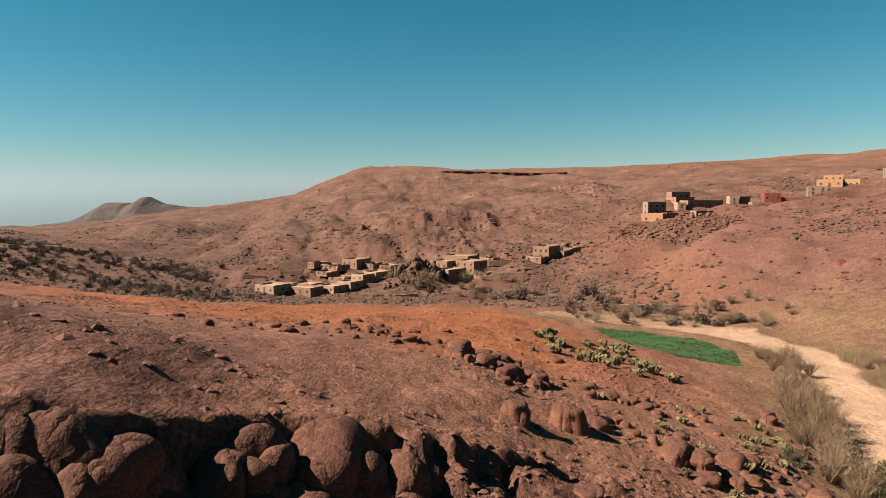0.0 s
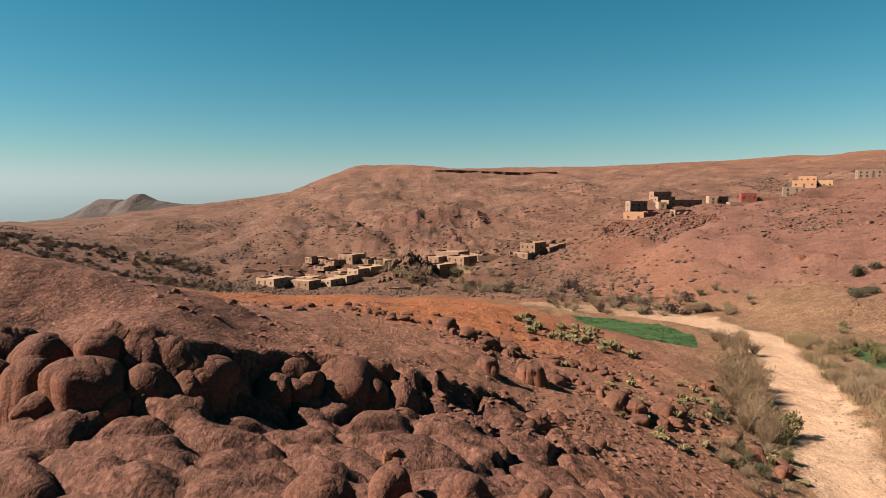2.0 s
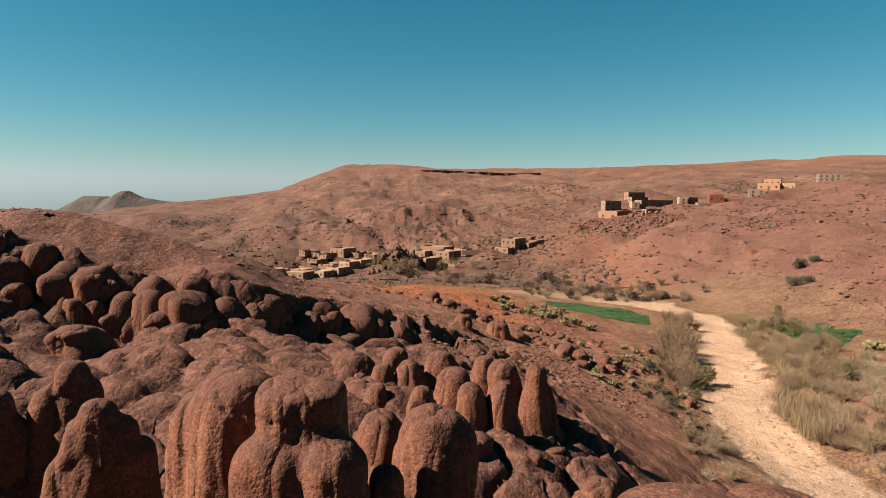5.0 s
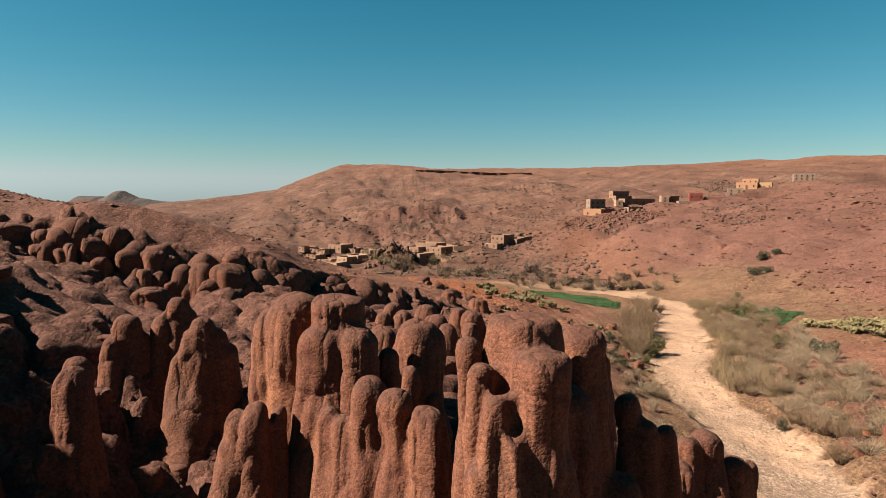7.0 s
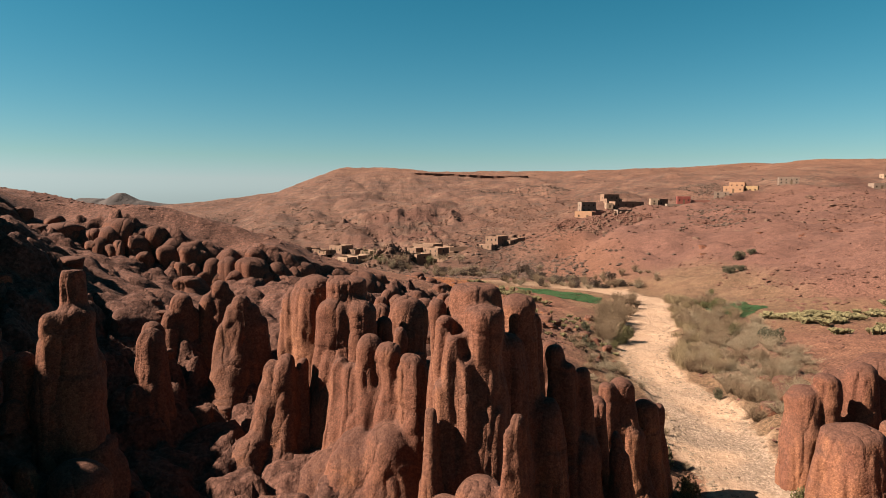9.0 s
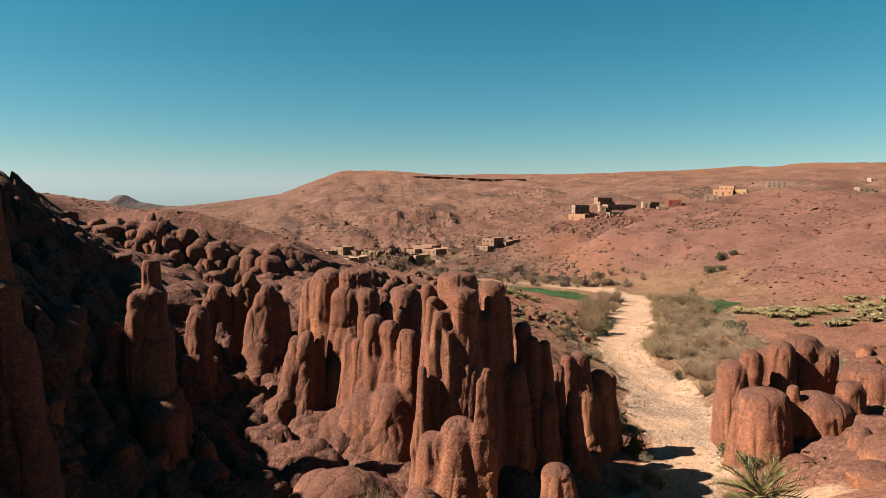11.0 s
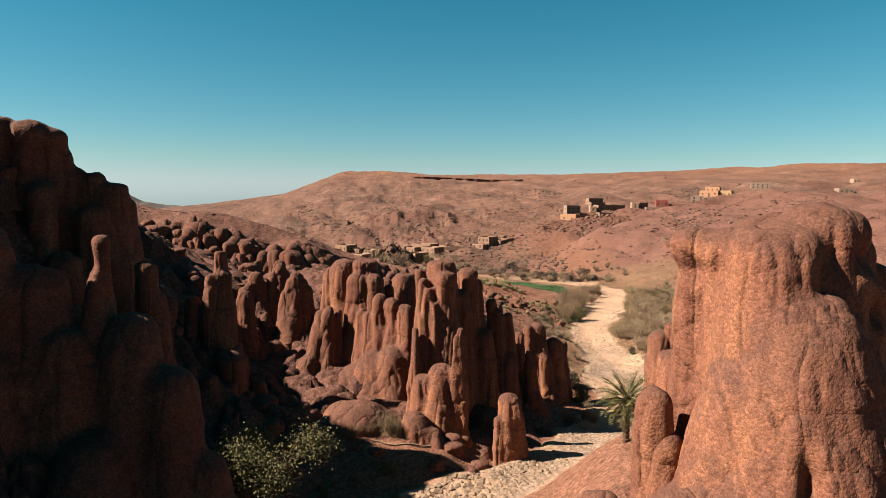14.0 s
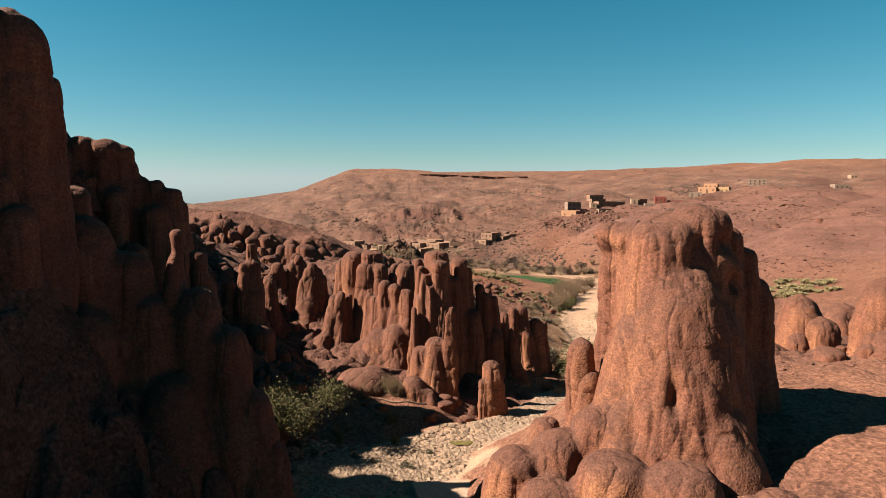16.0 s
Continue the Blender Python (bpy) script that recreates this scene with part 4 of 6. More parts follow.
# ---- knobs of rock ----
KNOBS = [rock_mesh("boulder", 0.8 + 0.05 * (i % 3), 1.0 + 0.12 * (i % 4), 2.2 + 0.35 * (i % 5), 900 + i, 24, 16, 0.0, 1.2, 1.0 + 0.15 * (i % 3), (0, 0), 0.5, 2 + i % 3) for i in range(18)]
knob_points = [np.array([v.co for v in me.vertices]) for me in KNOBS]
knob_faces = [[tuple(f.vertices) for f in me.polygons] for me in KNOBS]


def scarp_y(x):
    return float(scarp_line(x))


def clear_of(x, y, r):
    return off_river(np.array([x]), np.array([y]))[0] * float(np.interp(y, RIVER_Y, RIVER_W)) > float(np.interp(y, RIVER_Y, RIVER_W)) + r


spots = []


def knob(x, y, size, tall, sink=0.45):
    """sink under 1: the share that is in the ground; else the height of its top."""
    spots.append((x, y, size, tall, sink))


# the broken step across the slope
for off, drop, lo, hi in ((0.6, 0.0, 1.2, 2.2), (-0.8, 0.7, 1.0, 1.7), (-1.9, 2.0, 0.5, 1.1)):
    x = -38.0
    while x < 5:
        s = rng.uniform(lo, hi)
        x += s * 1.1
        if rng.random() < 0.93:
            y = scarp_y(x) + off + rng.uniform(-0.5, 0.5)
            k = 0.68 + 0.32 * float(step(4, -16, x))
            knob(x, y, s * (0.7 + 0.3 * k), rng.uniform(1.2, 1.8), height(x, y - off + 2.6) - k * drop + rng.uniform(-0.35, 0.3))


def field(x0, x1, y0, y1, gap, lo, hi, chance, tall=(0.8, 1.4), sink=0.45, grain=0.16, bias=0.0):
    """Knobs strewn over a stretch, thick where a slow noise is high."""
    for y in np.arange(y0, y1, gap):
        for x in np.arange(x0, x1, gap):
            px, py = x + rng.uniform(-0.5, 0.5) * gap, y + rng.uniform(-0.5, 0.5) * gap
            n = float(vnoise(np.array([px * grain]), np.array([py * grain]), np.array([bias]))[0])
            if rng.random() < chance * (1 + 1.3 * n):
                s = lo + (hi - lo) * rng.random() ** 1.6
                knob(px, py, s, rng.uniform(*tall), sink)


field(-40, -9, -17, 4, 2.2, 0.4, 1.3, 0.22, (0.4, 0.7), 0.62)
field(-40, -6, 4, 14, 3.0, 0.7, 1.6, 0.08, (0.35, 0.5), 0.72)
field(-9, 8, -10, 6, 2.1, 0.4, 1.3, 0.24, (0.5, 0.8), 0.6)
field(-6, 9, 6, 20, 2.0, 0.4, 1.1, 0.16, (0.4, 0.7), 0.62)
field(8, 22, -16, 8, 1.8, 0.35, 0.9, 0.4, (0.6, 1.0), 0.5)
field(-46, -20, 14, 20, 2.8, 0.8, 1.9, 0.4, (0.5, 0.8), 0.62)
field(-18, 0, 200, 217, 1.3, 0.25, 0.9, 0.5, (0.5, 0.9), 0.5)
field(1, 9, 57, 66, 1.1, 0.35, 1.1, 0.75, (0.5, 0.8), 0.45)
field(8, 28, 42, 50, 1.5, 0.35, 1.2, 0.5, (0.5, 0.8), 0.5)
field(-18, 2, 71, 76, 1.4, 0.3, 0.8, 0.5, (0.5, 0.7), 0.5)
field(12, 26, 54, 62, 1.7, 0.35, 1.1, 0.4, (0.5, 0.7), 0.5)
field(-46, -22, -50, -17, 2.8, 0.9, 1.8, 0.4, (0.9, 1.3), 0.66)
field(-18, -8, -42, -16, 2.0, 0.5, 1.4, 0.4, (0.8, 1.3), 0.5)
field(29, 62, -30, 22, 2.4, 0.5, 1.5, 0.34, (0.6, 0.9), 0.6, 0.12, 4.0)
field(27, 62, -42, -28, 2.0, 0.35, 1.3, 0.32, (0.6, 0.9), 0.6, 0.12, 4.0)
field(4, 33, 30, 66, 2.0, 0.25, 1.0, 0.24, (0.4, 0.7), 0.55, 0.16, 8.0)
field(-30, 20, 58, 88, 2.2, 0.25, 0.9, 0.13, (0.4, 0.6), 0.55, 0.1, 12.0)
field(58, 100, 205, 228, 1.6, 0.3, 1.0, 0.5, (0.35, 0.7), 0.6, 0.1)
field(-70, 62, 224, 300, 4.0, 0.4, 1.2, 0.24, (0.25, 0.45), 0.6, 0.05)
field(90, 180, 130, 220, 5.0, 0.5, 1.5, 0.2, (0.3, 0.5), 0.6, 0.04)
field(-14, 12, -30, -20, 1.6, 0.3, 0.9, 0.35, (0.5, 0.8), 0.5)


def foot_of(n, x, y, s, tall, sink):
    full = s * tall * float(knob_points[n % len(KNOBS)][:, 2].max())
    return sink - full if sink > 1 else height(x, y) - sink * full


spots = [s for s in spots if clear_of(s[0], s[1], s[2])]
spots.sort(key=lambda s: -s[2] / (math.hypot(s[0] - 1, s[1] + 50) + 12))
for n, (x, y, s, tall, sink) in enumerate(spots[:280]):
    ob = new("boulder", KNOBS[n % len(KNOBS)])
    ob.matrix_basis = Matrix.LocRotScale((x, y, foot_of(n, x, y, s, tall, sink)), Euler((0, 0, rng.uniform(0, 6.28))), (s, s, s * tall))
    tagged(ob, "rounded boulder of reddish brown weathered conglomerate rock", "rock", "rounded boulders")


def rock_sheet(name, rows, mat, label):
    """Many rocks past counting, as one object."""
    verts, faces, at = [], [], 0
    for n, (x, y, s, tall, sink) in enumerate(rows):
        p, a = knob_points[n % len(KNOBS)], rng.uniform(0, 6.28)
        q = np.stack([s * (p[:, 0] * math.cos(a) - p[:, 1] * math.sin(a)) + x, s * (p[:, 0] * math.sin(a) + p[:, 1] * math.cos(a)) + y, s * tall * p[:, 2] + foot_of(n, x, y, s, tall, sink)], 1)
        verts.append(q)
        faces += [tuple(i + at for i in f) for f in knob_faces[n % len(KNOBS)]]
        at += len(p)
    me = bpy.data.meshes.new(name)
    me.from_pydata(np.concatenate(verts).tolist(), [], faces)
    me.polygons.foreach_set("use_smooth", np.ones(len(faces), bool))
    me.materials.append(mat)
    return tagged(new(name, me), label, "rocks", kind="stuff")


rock_sheet("rock_field", [s for s in spots[280:] if s[1] < 150], ROCK, "many small rounded reddish rocks over the slopes")
rock_sheet("hill_outcrops", [s for s in spots[280:] if s[1] >= 150], HILL_ROCK, "weathered brown outcrops on the far hillside")


# ---- buildings ----
def part(name, bm, mat, parent, label=""):
    me = bpy.data.meshes.new(name)
    bm.to_mesh(me)
    bm.free()
    me.materials.append(mat)
    ob = new(name, me)
    ob.parent = parent
    if label:
        ob["label"] = label
    return ob


def box(bm, x0, x1, y0, y1, z0, z1, bevel=0.0):
    vs = bmesh.ops.create_cube(bm, size=1.0)["verts"]
    for v in vs:
        v.co = Vector((x0 if v.co.x < 0 else x1, y0 if v.co.y < 0 else y1, z0 if v.co.z < 0 else z1))
    if bevel:
        es = list({e for v in vs for e in v.link_edges})
        bmesh.ops.bevel(bm, geom=es, offset=bevel, segments=1, affect="EDGES")
    return vs


def plaster(name, a, b):
    return plain(name, a, b, 1.2, 0.9, 0.5, 0.05)


MUD = plaster("mud_plaster", (0.22, 0.124, 0.082), (0.32, 0.19, 0.13))
PALE_MUD = plaster("pale_mud_plaster", (0.31, 0.192, 0.127), (0.42, 0.275, 0.188))
CORAL = plaster("coral_paint", (0.32, 0.125, 0.09), (0.39, 0.17, 0.125))
APRICOT = plaster("apricot_paint", (0.40, 0.20, 0.115), (0.48, 0.26, 0.155))
OCHRE = plaster("ochre_paint", (0.42, 0.25, 0.13), (0.50, 0.31, 0.17))
RED_WALL = plaster("dark_red_paint", (0.20, 0.05, 0.04), (0.28, 0.08, 0.06))
CEMENT = plaster("bare_cement", (0.22, 0.143, 0.105), (0.30, 0.20, 0.15))
# near-black panels colour in the shade inside window openings
VOID = plain("shaded_opening", (0.02, 0.015, 0.012), (0.035, 0.026, 0.02), 3.0, 0.6)
WOOD = plain("weathered_timber", (0.10, 0.06, 0.035), (0.18, 0.11, 0.065), 8.0, 0.8)


sites = []


def house(x, y, z, w, d, h, mat, turn=0.0, storeys=1, openings=3, label="", door=True, side=True, ruin=False, name="house"):
    """A flat-roofed house with its foot at z and its front to -y: walls with a parapet, roof, windows and a door."""
    sites.append((x, y, z))
    h += 0.6
    z -= 0.6
    e = tagged(new(name), label, "house", "village houses")
    e.matrix_basis = pose(x, y, z, 0, 0, turn)
    bm = bmesh.new()
    t, r = 0.3, h - 0.5
    for a in ((-w / 2, w / 2, -d / 2, -d / 2 + t), (-w / 2, w / 2, d / 2 - t, d / 2), (-w / 2, -w / 2 + t, -d / 2 + t, d / 2 - t), (w / 2 - t, w / 2, -d / 2 + t, d / 2 - t)):
        box(bm, *a, 0, h - (0.5 * random.random() if ruin else 0))
    if ruin:
        for v in bm.verts:
            if v.co.z > 1:
                v.co.z -= random.uniform(0, 0.25 * h)
    part("wall", bm, mat, e)
    bm = bmesh.new()
    box(bm, -w / 2 + t, w / 2 - t, -d / 2 + t, d / 2 - t, r - 0.2 - (0.25 * h if ruin else 0), r - (0.25 * h if ruin else 0))
    part("roof", bm, PALE_MUD, e)
    for s in range(storeys):
        for k in range(openings):
            cx = -w / 2 + w * (k + 0.5) / openings
            cz = 0.6 + (h - 1.1) * (s + 0.55) / storeys
            isdoor = door and s == 0 and k == openings // 2
            ww, hh = (0.45, 0.9) if isdoor else (0.3, 0.38)
            low = 0.6 if isdoor else cz - hh
            top = 2.6 if isdoor else cz + hh
            top = min(top, h - 0.7)
            bm = bmesh.new()
            box(bm, cx - ww, cx + ww, -d / 2 - 0.03, -d / 2 + 0.1, low, top)
            opening = part("door" if isdoor else "window", bm, WOOD if isdoor else VOID, e)
            bm = bmesh.new()
            box(bm, cx - ww - 0.15, cx + ww + 0.15, -d / 2 - 0.1, -d / 2, top, top + 0.14)
            part("lintel", bm, mat, opening)
    if side:
        for s in range(storeys):
            cz = 0.6 + (h - 1.1) * (s + 0.55) / storeys
            for sx in (-1, 1):
                bm = bmesh.new()
                a, b = sorted((sx * (w / 2 - 0.1), sx * (w / 2 + 0.03)))
                box(bm, a, b, -0.3, 0.3, cz - 0.38, min(cz + 0.38, h - 0.7))
                part("window", bm, VOID, e)
    return e


def wall_run(x, y, z, w, h, mat, turn, label, depth=0.4):
    sites.append((x, y, z))
    e = tagged(new("garden_wall"), label, "wall", "village walls")
    e.matrix_basis = pose(x, y, z - 0.8, 0, 0, turn)
    bm = bmesh.new()
    n = max(2, int(w / 3))
    for k in range(n):
        x0, x1 = -w / 2 + w * k / n, -w / 2 + w * (k + 1) / n
        box(bm, x0, x1, -depth / 2, depth / 2, 0, h + 0.8 + random.uniform(-0.12, 0.12) * h)
    part("wall", bm, mat, e)
    bm = bmesh.new()
    box(bm, -w / 2, w / 2, -depth / 2 - 0.03, depth / 2 + 0.03, 0.0, 0.95)
    part("footing", bm, MUD, e)
    return e


# houses on the hill
house(78.8, 241.5, 21.8, 7.0, 4.5, 5.0, CEMENT, 8, label="grey cement house of two storeys on the hill", storeys=2)
# one coral house: apricot for its sunlit side, coral for its shaded front
house(75.6, 232.0, 19.2, 7.6, 6.0, 3.6, APRICOT, -32, label="sunlit part of a low coral house, coloured apricot", openings=2)
house(81.6, 233.0, 19.3, 4.1, 3.9, 3.6, CORAL, 8, label="shaded front part of the low coral house, darker red", openings=2)
house(97.1, 267.5, 27.0, 8.0, 4.5, 3.4, MUD, 8, label="brown mud house behind the long wall")
house(96.6, 261.0, 26.2, 7.8, 3.9, 2.1, MUD, 8, label="low brown mud house by the long wall")
house(100.4, 252.0, 23.8, 14.4, 6.5, 3.2, MUD, 8, label="long brown mud compound with a dark front", openings=4)
# paler block stands for the sunlit end of the compound
house(91.4, 250.0, 24.1, 3.0, 8.0, 2.2, PALE_MUD, -10, label="pale block for the compound's sunlit end", openings=1)
house(90.4, 226.0, 21.8, 6.4, 3.9, 1.9, CEMENT, 8, label="small grey house with a flat roof", openings=2)
house(116.6, 261.0, 24.2, 3.4, 6.0, 4.2, PALE_MUD, -12, label="pale house with a flat roof", openings=1, storeys=2)
house(121.4, 263.5, 24.4, 4.6, 4.5, 3.8, MUD, 8, label="brown mud house beside a pale one", openings=2)
house(113.3, 248.5, 22.7, 6.3, 3.2, 1.8, MUD, 8, label="low mud shed below the houses", openings=2)
house(122.1, 249.0, 23.3, 7.5, 6.0, 2.7, CEMENT, -12, label="long grey house with a row of windows", openings=5)
house(127.5, 252.0, 26.1, 5.8, 6.0, 3.4, RED_WALL, -16, label="dark red painted house with a flat roof")
wall_run(135.4, 251.0, 26.3, 8.3, 1.4, CORAL, -10, "low coral red garden wall")
house(149.5, 259.5, 28.4, 6.7, 7.0, 3.5, CEMENT, -24, label="unfinished grey house with open windows", openings=2, storeys=2)
house(161.1, 270.5, 31.4, 9.3, 9.0, 3.4, APRICOT, -32, label="apricot painted house with a broad ground floor", openings=3)
house(163.8, 272.5, 31.4, 7.1, 7.0, 5.3, APRICOT, -32, label="two-storey apricot painted house with a flat roof", openings=3, storeys=2)
house(169.4, 270.0, 31.2, 6.7, 8.0, 3.6, OCHRE, -32, label="ochre painted house with a flat roof", openings=3)
house(186.7, 267.0, 35.7, 9.0, 8.0, 3.4, CEMENT, -26, label="pale grey two-storey house on the ridge", openings=4, storeys=2)
house(232.3, 265.5, 33.2, 7.2, 7.0, 3.2, CEMENT, -14, label="grey house on the far ridge")
house(277.8, 323.0, 40.7, 3.7, 6.0, 2.4, PALE_MUD, -14, label="small pale house on the far ridge", openings=2)
house(245.8, 264.5, 33.6, 6.6, 5.0, 1.4, PALE_MUD, -14, label="low pale house with a garden wall", openings=2)
house(283.1, 323.0, 40.1, 5.5, 6.0, 1.7, MUD, -14, label="low mud house on the far ridge", openings=2)
# the old mud village
house(2.5, 214.0, 0.8, 6.5, 8.0, 5.1, MUD, -48, label="tall mud house with a flat roof by the trees", storeys=2)
house(0.8, 223.5, 4.8, 7.6, 7.0, 2.9, MUD, -42, label="old mud-brick house in the valley village")
house(6.4, 231.5, 5.5, 11.2, 7.0, 3.2, MUD, -38, label="old mud-brick house in the valley village", openings=4)
house(9.7, 220.5, 3.9, 8.3, 7.0, 4.0, MUD, -44, label="old mud-brick house in the valley village", storeys=2)
house(-30.6, 227.5, 5.2, 7.3, 7.0, 3.1, MUD, -38, label="old mud-brick house in the valley village", openings=3)
house(-43.9, 225.0, 5.9, 3.4, 6.0, 2.1, MUD, -38, label="half-ruined mud-brick house in the valley village", ruin=True, openings=2)
house(-35.8, 221.0, 5.3, 4.7, 6.0, 1.8, MUD, -38, label="half-ruined mud-brick house in the valley village", ruin=True, openings=2)
house(-39.0, 217.0, 4.2, 4.8, 6.0, 1.6, MUD, -34, label="half-ruined mud-brick house in the valley village", ruin=True, openings=2)
house(-25.9, 211.5, 2.1, 5.3, 7.0, 2.7, PALE_MUD, -38, label="old mud-brick house in the valley village", openings=2)
house(-22.3, 215.5, 2.7, 6.5, 7.0, 2.4, PALE_MUD, -40, label="old mud-brick house in the valley village", openings=3)
house(-29.8, 206.0, 1.1, 5.9, 6.0, 2.1, PALE_MUD, -36, label="old mud-brick house in the valley village", openings=3)
house(-35.1, 202.0, 0.6, 7.2, 6.0, 1.9, PALE_MUD, -34, label="old mud-brick house in the valley village", openings=3)
house(-43.4, 199.0, 0.5, 11.1, 6.0, 2.1, MUD, -30, label="old mud-brick house in the valley village", openings=4)
house(-52.4, 197.5, 1.0, 7.9, 7.0, 2.6, PALE_MUD, -32, label="old mud-brick house in the valley village", openings=3)
house(-43.7, 209.0, 1.1, 7.5, 6.0, 2.0, MUD, -32, label="half-ruined mud-brick house in the valley village", ruin=True, openings=2)
house(-33.5, 213.0, 2.5, 6.7, 6.0, 1.8, MUD, -32, label="half-ruined mud-brick house in the valley village", ruin=True, openings=2)
house(34.4, 214.0, 8.4, 5.8, 8.0, 4.7, MUD, -38, label="mud house of two storeys above the valley", storeys=2)
house(30.7, 210.0, 8.5, 6.1, 6.0, 1.8, MUD, -38, label="half-ruined mud-brick house in the valley village", ruin=True, openings=2)
house(39.9, 215.5, 8.1, 4.7, 7.0, 3.7, MUD, -38, label="half-ruined mud-brick house in the valley village", ruin=True, openings=2, storeys=2)
house(44.2, 221.0, 9.3, 3.6, 6.0, 2.6, MUD, -38, label="half-ruined mud-brick house in the valley village", openings=2)
wall_run(21.5, 208.0, 8.0, 13.3, 1.0, MUD, -4, "long low mud garden wall")
wall_run(28.9, 210.0, 8.8, 6.7, 1.2, MUD, 10, "long low mud garden wall")
wall_run(-62.8, 214.0, 3.3, 7.7, 1.0, MUD, 0, "terrace wall of piled stone")
wall_run(-63.5, 224.0, 6.0, 8.1, 0.9, MUD, 0, "terrace wall of piled stone")
wall_run(-10.7, 186.0, 0.9, 6.8, 0.7, PALE_MUD, 6, "pale garden wall at the field's edge")
wall_run(42.5, 150.0, 3.2, 9.9, 0.9, PALE_MUD, -4, "pale garden wall beside the riverbed")
wall_run(51.7, 146.0, 3.6, 11.0, 1.0, MUD, -6, "long low mud garden wall")
for x, y, z, w, h in ((-18.5, 222.5, 4.6, 5.0, 2.2), (-50.5, 206.5, 1.2, 5.5, 1.8), (-24.5, 225.5, 5.0, 4.5, 2.4), (16.5, 227.0, 6.0, 5.5, 2.5), (-39.5, 224.0, 5.4, 4.0, 2.0), (13.5, 213.5, 3.0, 5.0, 2.2)):
    house(x, y, z, w, 5.0, h, MUD, -36, label="half-ruined mud-brick house in the valley village", ruin=True, openings=2)
wall_run(-20.0, 206.0, 1.4, 12.0, 0.8, MUD, -8, "terrace wall of piled stone")
wall_run(-40.5, 205.5, 1.0, 14.0, 0.9, MUD, -6, "terrace wall of piled stone")
wall_run(-29.0, 219.5, 4.2, 10.0, 0.9, MUD, -12, "terrace wall of piled stone")
wall_run(17.0, 216.5, 4.6, 9.0, 1.0, MUD, -10, "terrace wall of piled stone")
wall_run(-52.0, 218.0, 4.2, 9.0, 0.9, MUD, -4, "terrace wall of piled stone")


# ---- the ground, levelled for the houses ----
for turn in range(8):
    for x, y, z in sites:
        lift = z - height(x, y)
        i0, i1 = np.searchsorted(GX, (x - 24, x + 24))
        j0, j1 = np.searchsorted(GY, (y - 24, y + 24))
        HEIGHT[j0:j1, i0:i1] += 0.7 * lift * np.exp(-(((gx[j0:j1, i0:i1] - x) / 8) ** 2 + ((gy[j0:j1, i0:i1] - y) / 8) ** 2))
ground_mesh = grid_mesh("ground", gx, gy, HEIGHT)
wob = 0.25 * fbm(gx * 0.35, gy * 0.35, gx * 0, 3)
dist = off_river(gx, gy) + wob
layers = {
    "sand": np.maximum(step(1.25, 0.95, dist) * (1 - 0.6 * step(116, 126, gy)), 0.8 * step(1.3, 0.7, np.hypot((gx - 23) / 4, (gy + 22) / 5) + wob)),
    "gravel": step(1.15, 0.85, dist) * (0.25 + 0.75 * step(30, 8, gy)) * step(-0.45, 0.3, fbm(gx * 0.16, gy * 0.09, gx * 0 + 81, 3) + 0.3 * step(20, -10, gy)) * 0.85,
    "scrub": 0.85 * np.maximum(step(4.2, 1.6, dist) * step(-12, 5, gy) * 0.8, step(30, 40, gx) * step(92, 80, gx) * step(40, 60, gy) * step(150, 120, gy) * 0.7),
    "far": step(110, 190, gy) * (1 - step(30, 70, gx) * step(260, 215, gy)),
    "red": step(58, 78, gx) * step(60, 90, gy) * step(270, 220, gy),
    # the rock colour also makes the left slope's earth a darker brown
    "rock": np.maximum.reduce([rk, 0.75 * step(2, -16, gx) * step(75, 40, gy) * step(-60, -30, gy), 0.9 * crag * step(0.02, 0.3, fbm(gx * 0.05, gy * 0.05, gx * 0 + 61, 3))]),
    "orange": step(58, 84, gy + 0.35 * gx + 14 * vnoise(gx * 0.05, gy * 0.05, gx * 0)) * step(160, 130, gy) * step(1.9, 3.2, dist) * step(34, 10, gx),
}
for key, values in layers.items():
    layer = ground_mesh.attributes.new(key, "FLOAT", "POINT")
    layer.data.foreach_set("value", values.astype(np.float32).ravel())
ground_mesh.materials.append(EARTH)
ground = tagged(new("ground", ground_mesh), "reddish brown stony hills and valley with a pale dry riverbed", "ground", kind="structure")


# ---- plants ----
def leaf_material(name, a, b, rough=0.7):
    m, t, p = material(name)
    info = t.nodes.new("ShaderNodeNewGeometry")
    t.links.new(ramp(t, info.outputs["Random Per Island"], (0.0, tuple(0.56 * c for c in a)), (1.0, tuple(0.56 * c for c in b))), p.inputs["Base Color"])
    p.inputs["Roughness"].default_value = rough
    p.inputs["Specular IOR Level"].default_value = 0.08
    return m


TWIG = leaf_material("dry_twigs", (0.15, 0.092, 0.055), (0.30, 0.20, 0.125))
PALE_TWIG = leaf_material("grey_twigs", (0.20, 0.14, 0.09), (0.36, 0.265, 0.175))
REED = leaf_material("yellow_reed", (0.20, 0.135, 0.072), (0.34, 0.24, 0.14))
GREEN = leaf_material("dusty_green_leaves", (0.06, 0.055, 0.034), (0.13, 0.112, 0.066))
OLIVE = leaf_material("olive_leaves", (0.075, 0.068, 0.03), (0.20, 0.165, 0.07))
DARK = leaf_material("dark_scrub_leaves", (0.07, 0.047, 0.035), (0.145, 0.096, 0.07))
PAD = leaf_material("cactus_pads", (0.13, 0.105, 0.05), (0.26, 0.20, 0.10))
CROP = leaf_material("young_crop", (0.03, 0.062, 0.022), (0.052, 0.092, 0.034))
PALM = leaf_material("palm_leaves", (0.065, 0.065, 0.024), (0.20, 0.165, 0.065), 0.5)
